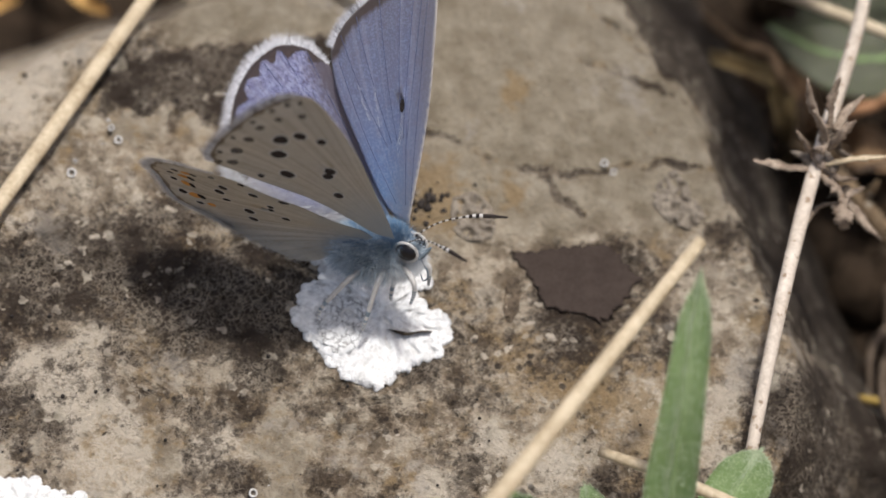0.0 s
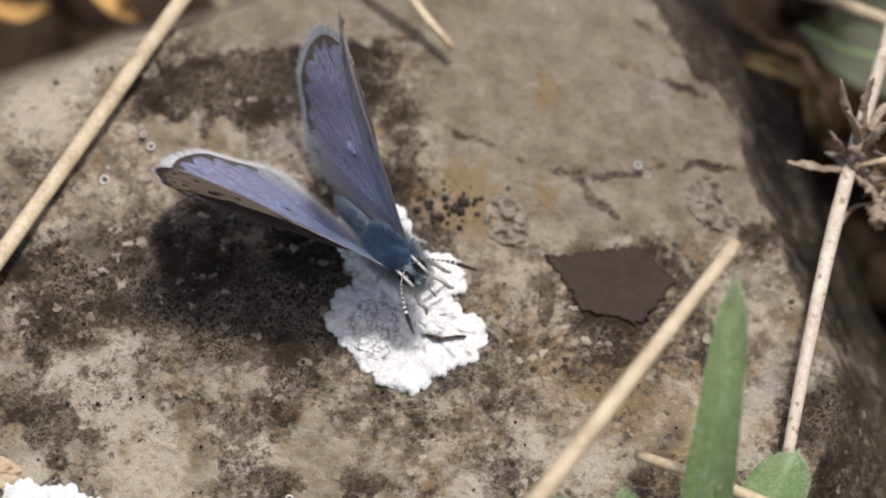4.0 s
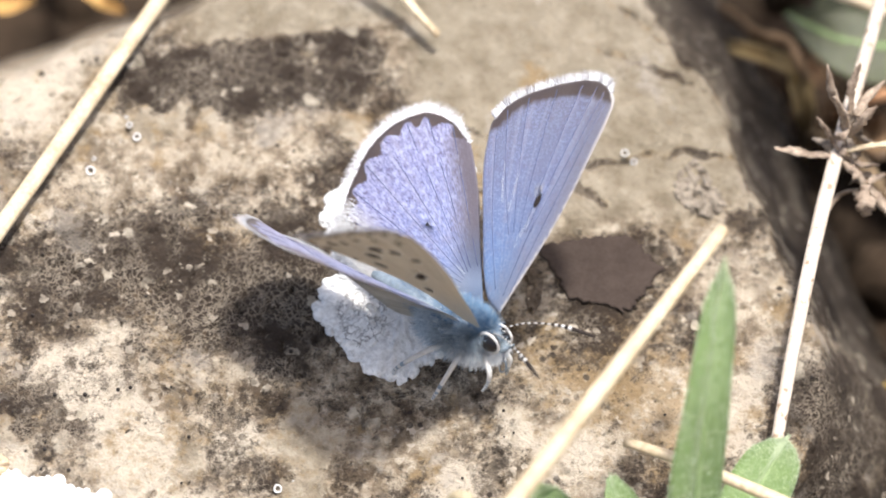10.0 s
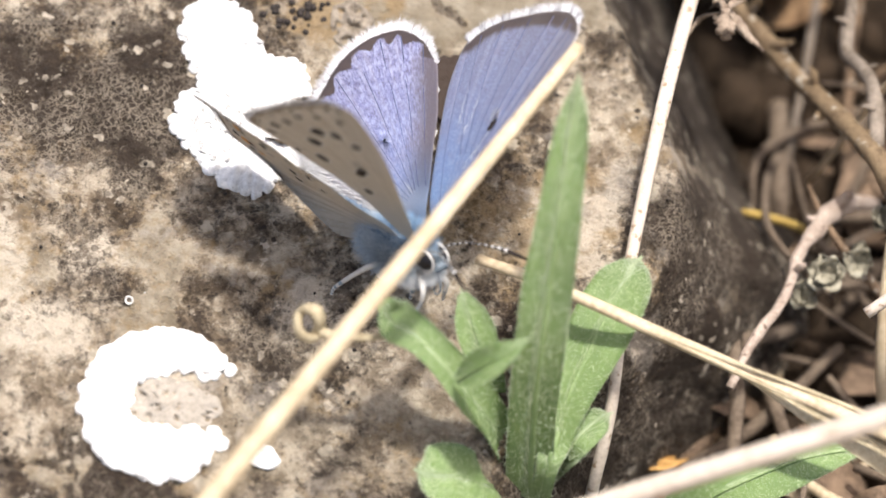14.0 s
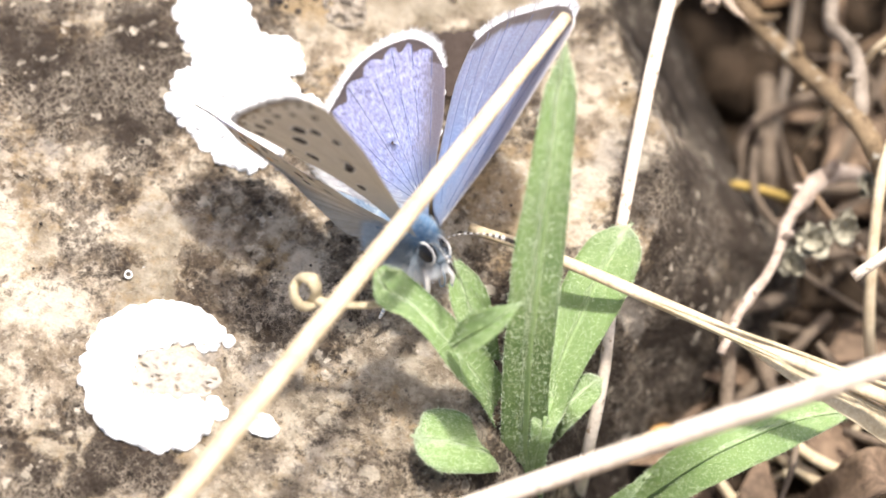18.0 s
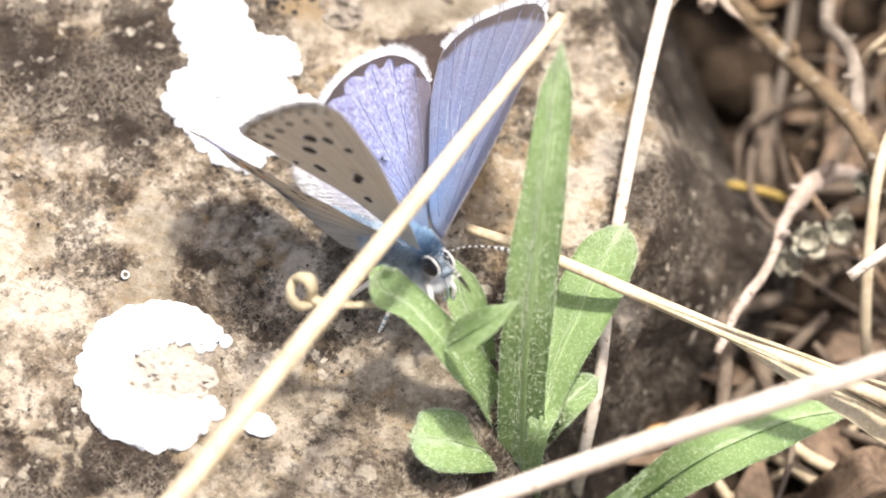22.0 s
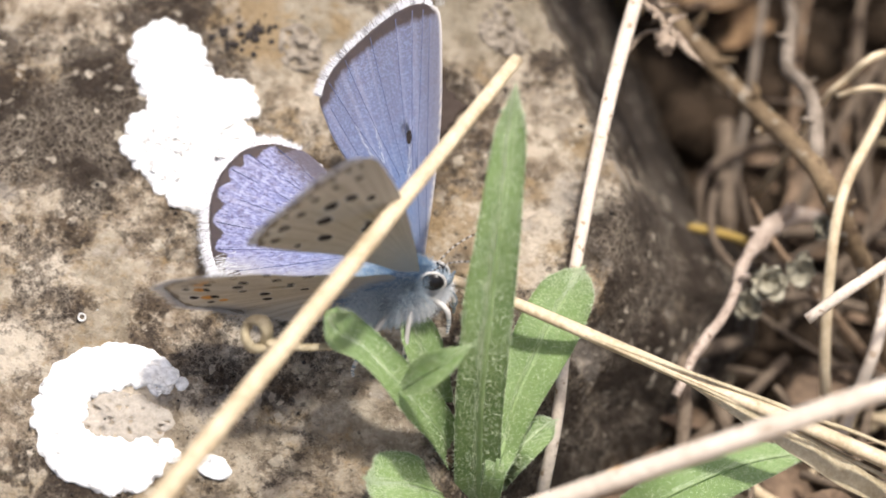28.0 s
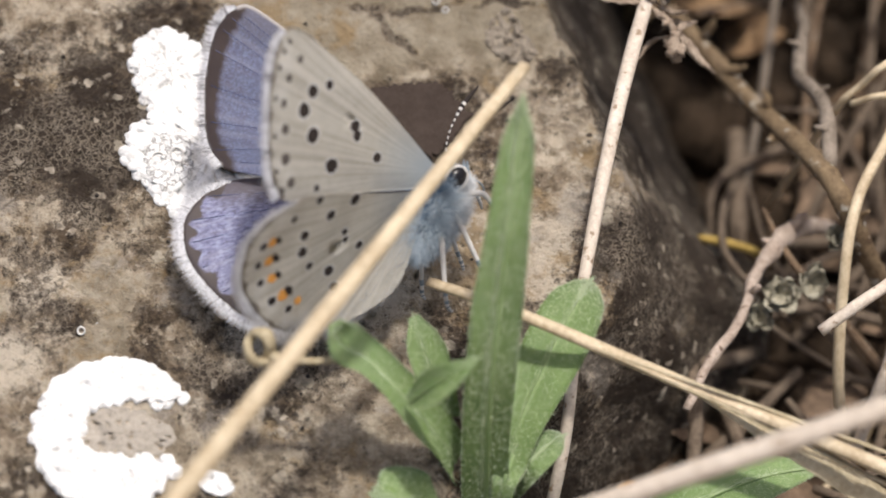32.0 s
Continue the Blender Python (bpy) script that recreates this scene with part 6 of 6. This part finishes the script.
def build_butterfly():
    fly = thing("butterfly", spot(0, 0, 5), "small blue butterfly with grey spotted undersides and white fringe", "butterfly")
    thorax, head = ((-2.2, 0, -1.7), (2.1, 1.3, 1.6)), ((0.1, 0, -1.15), (0.75, 0.72, 0.78))
    part("thorax", mesh_of("thorax", *ball(*thorax), CHITIN), fly)
    v, f = tube([Vector((x, 0, z)) / 1000 for x, z in ((-2.6, -1.4), (-4.6, -1.2), (-7, -1.0), (-9.0, -0.8), (-9.7, -0.7))], [0.0009, 0.00072, 0.0006, 0.00045, 0.0002], 14, 30, 0.06)
    abdomen = part("abdomen", mesh_of("abdomen", v, f, CHITIN), fly)
    part("head", mesh_of("head", *ball(*head), CHITIN), fly)
    part("thorax_fur", mesh_of("thorax_fur", *fur_data([thorax, ((-3.2, 0, -1.7), (2.0, 1.5, 1.5)), ((-0.9, 0, -0.9), (0.9, 0.9, 0.7))], 5200, 0.95, 1, (-0.5, 0, -0.15)), FUR), fly, "blue-grey fur")
    part("back_fur", mesh_of("back_fur", *fur_data([((-2.0, 0, -0.75), (2.1, 1.0, 1.0)), ((-0.7, 0, -0.6), (0.9, 0.7, 0.7))], 3600, 0.8, 6, (-0.6, 0, 0.2)), BACK_FUR), fly, "bright blue fur")
    part("breast_fur", mesh_of("breast_fur", *fur_data([((-1.6, 0, -2.3), (1.8, 1.1, 0.9)), ((0.3, 0, -1.9), (0.5, 0.5, 0.4))], 3600, 0.85, 2, (-0.3, 0, -0.6)), PALE_FUR), fly, "whitish fur")
    part("abdomen_fur", mesh_of("abdomen_fur", *fur_data([((-4.8, 0, -1.2), (2.4, 0.7, 0.7)), ((-7.2, 0, -1.0), (2.3, 0.5, 0.5))], 3000, 0.4, 3, (-1.0, 0, -0.1)), DARK_FUR), abdomen, "blue-grey fur")
    part("head_fur", mesh_of("head_fur", *fur_data([((-0.1, 0, -0.75), (0.6, 0.5, 0.5)), ((0.75, 0, -1.4), (0.35, 0.45, 0.4))], 1300, 0.5, 5, (0.1, 0, 0.2)), FUR), fly, "blue-grey fur")
    for side in (1, -1):
        eye = part("eye", mesh_of("eye", *ball((0.46, -0.56 * side, -1.08), (0.80, 0.46, 0.64)), EYE), fly, "glossy black eye")
        ring = [Vector((0.44 + 0.84 * math.cos(a), -0.64 * side, -1.10 + 0.68 * math.sin(a))) / 1000 for a in [2 * math.pi * k / 12 for k in range(13)]]
        part("eye_ring", mesh_of("eye_ring", *tube(ring, [0.00010], 8, 36, 0.25), SPOT_WHITE), eye, "white scale ring")
        part("palp", mesh_of("palp", *tube([Vector((0.7, -0.22 * side, -1.6)) / 1000, Vector((1.3, -0.26 * side, -1.5)) / 1000, Vector((1.8, -0.28 * side, -1.1)) / 1000], [0.00020, 0.00018, 0.00005], 7, 12), CHITIN), fly, "pointed dark palp")
        # banded antenna with a dark club
        line = [Vector(p) / 1000 for p in glide([(0.55, -0.3 * side, -0.5), (2.2, -1.1 * side, 0.3), (4.2, -2.0 * side, 0.5), (6.3, -2.8 * side, 0.2)], 60)]
        v, f = tube(line, [0.000045, 0.000045, 0.000045, 0.000045, 0.00006, 0.00014, 0.00013, 0.00005], 7, 60)
        index = [0 if (i // 7) % 4 < 2 and i // 7 < 46 else 1 for i in range(len(f))]
        part("antenna", mesh_of("antenna", v, f, SPOT_WHITE, SPOT_BLACK, index=index), fly, "black and white banded antenna")
        for k, (x0, x1, y1, z1) in enumerate(((0.0, 0.6, 1.0, -4.6), (-1.2, -3.0, 1.7, -6.6), (-2.2, -6.0, 2.0, -5.9))):
            knee = ((x0 + x1) / 2 + 0.5, 1.4 * (0.7 + 0.2 * k), -3.0)
            v, f = tube([Vector(p) / 1000 for p in ((x0, -0.5 * side, -2.2), (knee[0], -knee[1] * side, knee[2]), (x1 + 0.1, -y1 * side, z1 + 0.7), (x1 - 0.2, -(y1 + 0.2) * side, z1))], [0.00024, 0.00019, 0.00014, 0.00009], 7, 24)
            index = [0 if i // 7 < 14 or (i // 7) % 2 else 1 for i in range(len(f))]
            part("leg", mesh_of("leg", v, f, SPOT_WHITE, CHITIN, index=index), fly, "thin white leg with dark bands")
    v, f = tube([Vector(p) / 1000 for p in ((0.8, 0, -1.8), (1.3, 0, -2.5), (1.3, 0, -3.2), (0.9, 0, -3.5), (0.8, 0, -3.0))], [0.00007, 0.00006, 0.00004], 6, 24)
    part("proboscis", mesh_of("proboscis", v, f, CHITIN), fly)
    wings = [build_wing(fly, front, side) for side in (1, -1) for front in (True, False)]
    return fly, wings


butterfly, wings = build_butterfly()


# ---- motion ----
# seconds; the body's u, v, h and turn; opening of the right and left wings; of the hindwings against them; forward sweep of the forewings and of the hindwings
FLIGHT = (
    (0, -2.62, 1.09, 8.28, -56.7, -29.4, -6.9, 62.2, 64.2, -13.3, -12.9, -0.6, 1.4, 0.0, 4.0),
    (1, -3.67, 0.24, 7.64, -40.5, -42.0, -20.1, 65.0, 65.5, -11.4, -11.5, 2.0, 4.3, 0.0, 4.3),
    (2, -3.8, -0.36, 7.74, -11.1, -42.5, -38.5, 72.1, 61.9, -18.2, -19.3, -23.7, -3.2, 5.6, -3.6),
    (3, -4.25, -0.29, 8.05, -3.8, -48.4, -40.4, 77.9, 72.4, -15.3, -21.9, -23.4, -4.7, 5.5, -2.4),
    (6, -5.81, -0.41, 7.93, -2.3, -50.1, -51.7, 50.2, 53.5, -17.1, -9.7, -10.4, -12.5, -5.6, -1.4),
    (7, -5.74, -0.79, 8.35, 0.5, -50.8, -55.7, 61.7, 64.2, -12.2, -16.0, -12.3, -10.1, -2.1, 0.6),
    (8, -4.43, -1.65, 8.07, -25.9, -52.0, -52.0, 56.2, 58.0, -17.5, -16.3, -2.3, 0.2, -1.4, -1.8),
    (8.4, -2.67, -3.31, 8.10, -43.9, -41.1, -36.8, 50.7, 53.2, -20.0, -11.0, 8.1, -3.7, -1.6, 0.8),
    (9, 0.67, -3.64, 8.86, -49.0, -20.6, -14.2, 55.9, 51.4, -15.9, -19.5, 1.0, 6.5, -0.9, 3.7),
    (10, 1.49, -5.11, 9.69, -47.0, -31.8, -26.7, 53.7, 55.0, -16.5, -18.4, 3.3, 5.1, 0.8, 0.1),
    (11, 3.16, -6.57, 11.20, -49.4, -32.5, -18.7, 55.9, 51.1, -12.3, -19.4, 5.4, 6.9, -0.1, 2.3),
    (12, 6.25, -9.43, 12.55, -51.3, -31.7, -20.9, 56.9, 55.0, -13.3, -15.9, 3.1, 5.3, 0.1, 1.6),
    (13, 6.92, -10.30, 12.44, -52.4, -33.1, -22.7, 53.2, 51.4, -8.3, -13.8, 2.0, 5.2, 0.1, 0.9),
    (14, 6.68, -11.45, 12.91, -52.8, -39.8, -27.7, 56.0, 56.0, -11.9, -14.5, 5.2, 9.0, 0.1, 3.3),
    (15, 6.48, -11.81, 13.05, -52.8, -41.1, -27.4, 53.4, 52.7, -12.1, -14.6, 4.2, 8.3, -0.1, 2.7),
    (18, 7.13, -12.88, 15.09, -50.7, -45.6, -26.7, 55.5, 53.4, -11.1, -16.8, 5.1, 11.0, 0.1, 2.8),
    (19, 6.31, -12.03, 15.86, -55.5, -53.0, -24.0, 50.9, 49.7, -9.5, -13.9, 8.9, 9.3, -0.2, 3.9),
    (20, 7.41, -12.94, 14.78, -57.0, -44.4, -25.8, 55.7, 56.5, -17.3, -19.9, 3.2, 9.2, -0.0, 1.7),
    (21, 7.60, -14.20, 14.43, -47.4, -40.7, -29.7, 58.0, 58.7, -11.6, -17.7, 5.1, 4.9, 0.1, -0.4),
    (22, 7.55, -13.74, 15.11, -52.7, -41.1, -24.4, 58.0, 58.7, -17.4, -22.3, 2.5, 5.3, -0.1, 0.8),
    (23, 7.84, -12.85, 16.57, -63.0, -40.8, -3.6, 58.4, 57.1, -13.2, -21.8, 5.5, 10.1, -4.5, 0.8),
    (24, 8.99, -12.45, 16.57, -69.3, -39.8, 0.3, 59.5, 57.7, -14.8, -16.7, 6.4, 7.9, -3.2, 0.9),
    (25, 9.30, -12.52, 15.97, -68.6, -33.4, 0.3, 56.0, 57.3, -13.7, -15.5, 6.1, 9.3, -5.2, 3.2),
    (27.5, 9.74, -12.27, 14.47, -62.7, -19.8, 8.9, 55.5, 55.2, -15.9, -22.4, 6.4, 9.6, -1.7, 1.2),
    (28, 9.79, -12.23, 14.73, -61.9, -18.0, 10.1, 55.4, 54.9, -16.2, -23.4, 6.5, 9.6, -1.3, 0.9),
    (29, 9.85, -11.80, 14.39, -63.8, -15.0, 16.5, 55.7, 52.7, -13.6, -22.7, 4.9, 9.7, -2.1, 4.0),
    (30, 9.63, -9.72, 14.12, -72.1, -10.4, 31.1, 59.8, 57.8, -15.5, -25.0, 2.9, 5.1, -1.4, 4.3),
    (30.6, 9.63, -9.36, 13.42, -73.1, -8.8, 34.6, 65.5, 63.0, -16.7, -23.6, 1.6, 4.2, 0.2, 3.3),
    (31, 9.61, -8.08, 12.03, -76.5, -3.3, 47.0, 86.0, 83.0, -21.1, -18.3, -2.8, -0.8, 5.9, 1.5),
    (32, 10.40, -5.81, 10.41, -66.7, 6.6, 50.4, 75.9, 70.1, -17.2, -15.8, -3.2, -1.0, 3.5, 1.8),
)


# seconds; twist of the right and left forewings where they are drawn back
TWIST = {2: (-9.5, -2.0), 3: (-7.5, -3.5)}


def motions():
    walk(butterfly, [(r[0], SLOPE @ pose(r[1] / 1000, r[2] / 1000, r[3] / 1000, *r[4:7])) for r in FLIGHT])
    for wing, front, side in zip(wings, (True, False, True, False), (1, 1, -1, -1)):
        one = 7 if side == 1 else 8
        rows = []
        for r in FLIGHT:
            angle = r[one] + (0 if front else r[one + 2])
            sweep = r[one + 4] if front else r[one + 6]
            rows.append((r[0], pose(0 if front else -0.00064, -side * 0.00094, 0, -side * angle, 0, 0) @ pose(0, 0, 0, 0, TWIST.get(r[0], (0, 0))[one - 7] if front else 0, 0) @ pose(0, 0, 0, 0, 0, side * sweep)))
        walk(wing, rows)


motions()
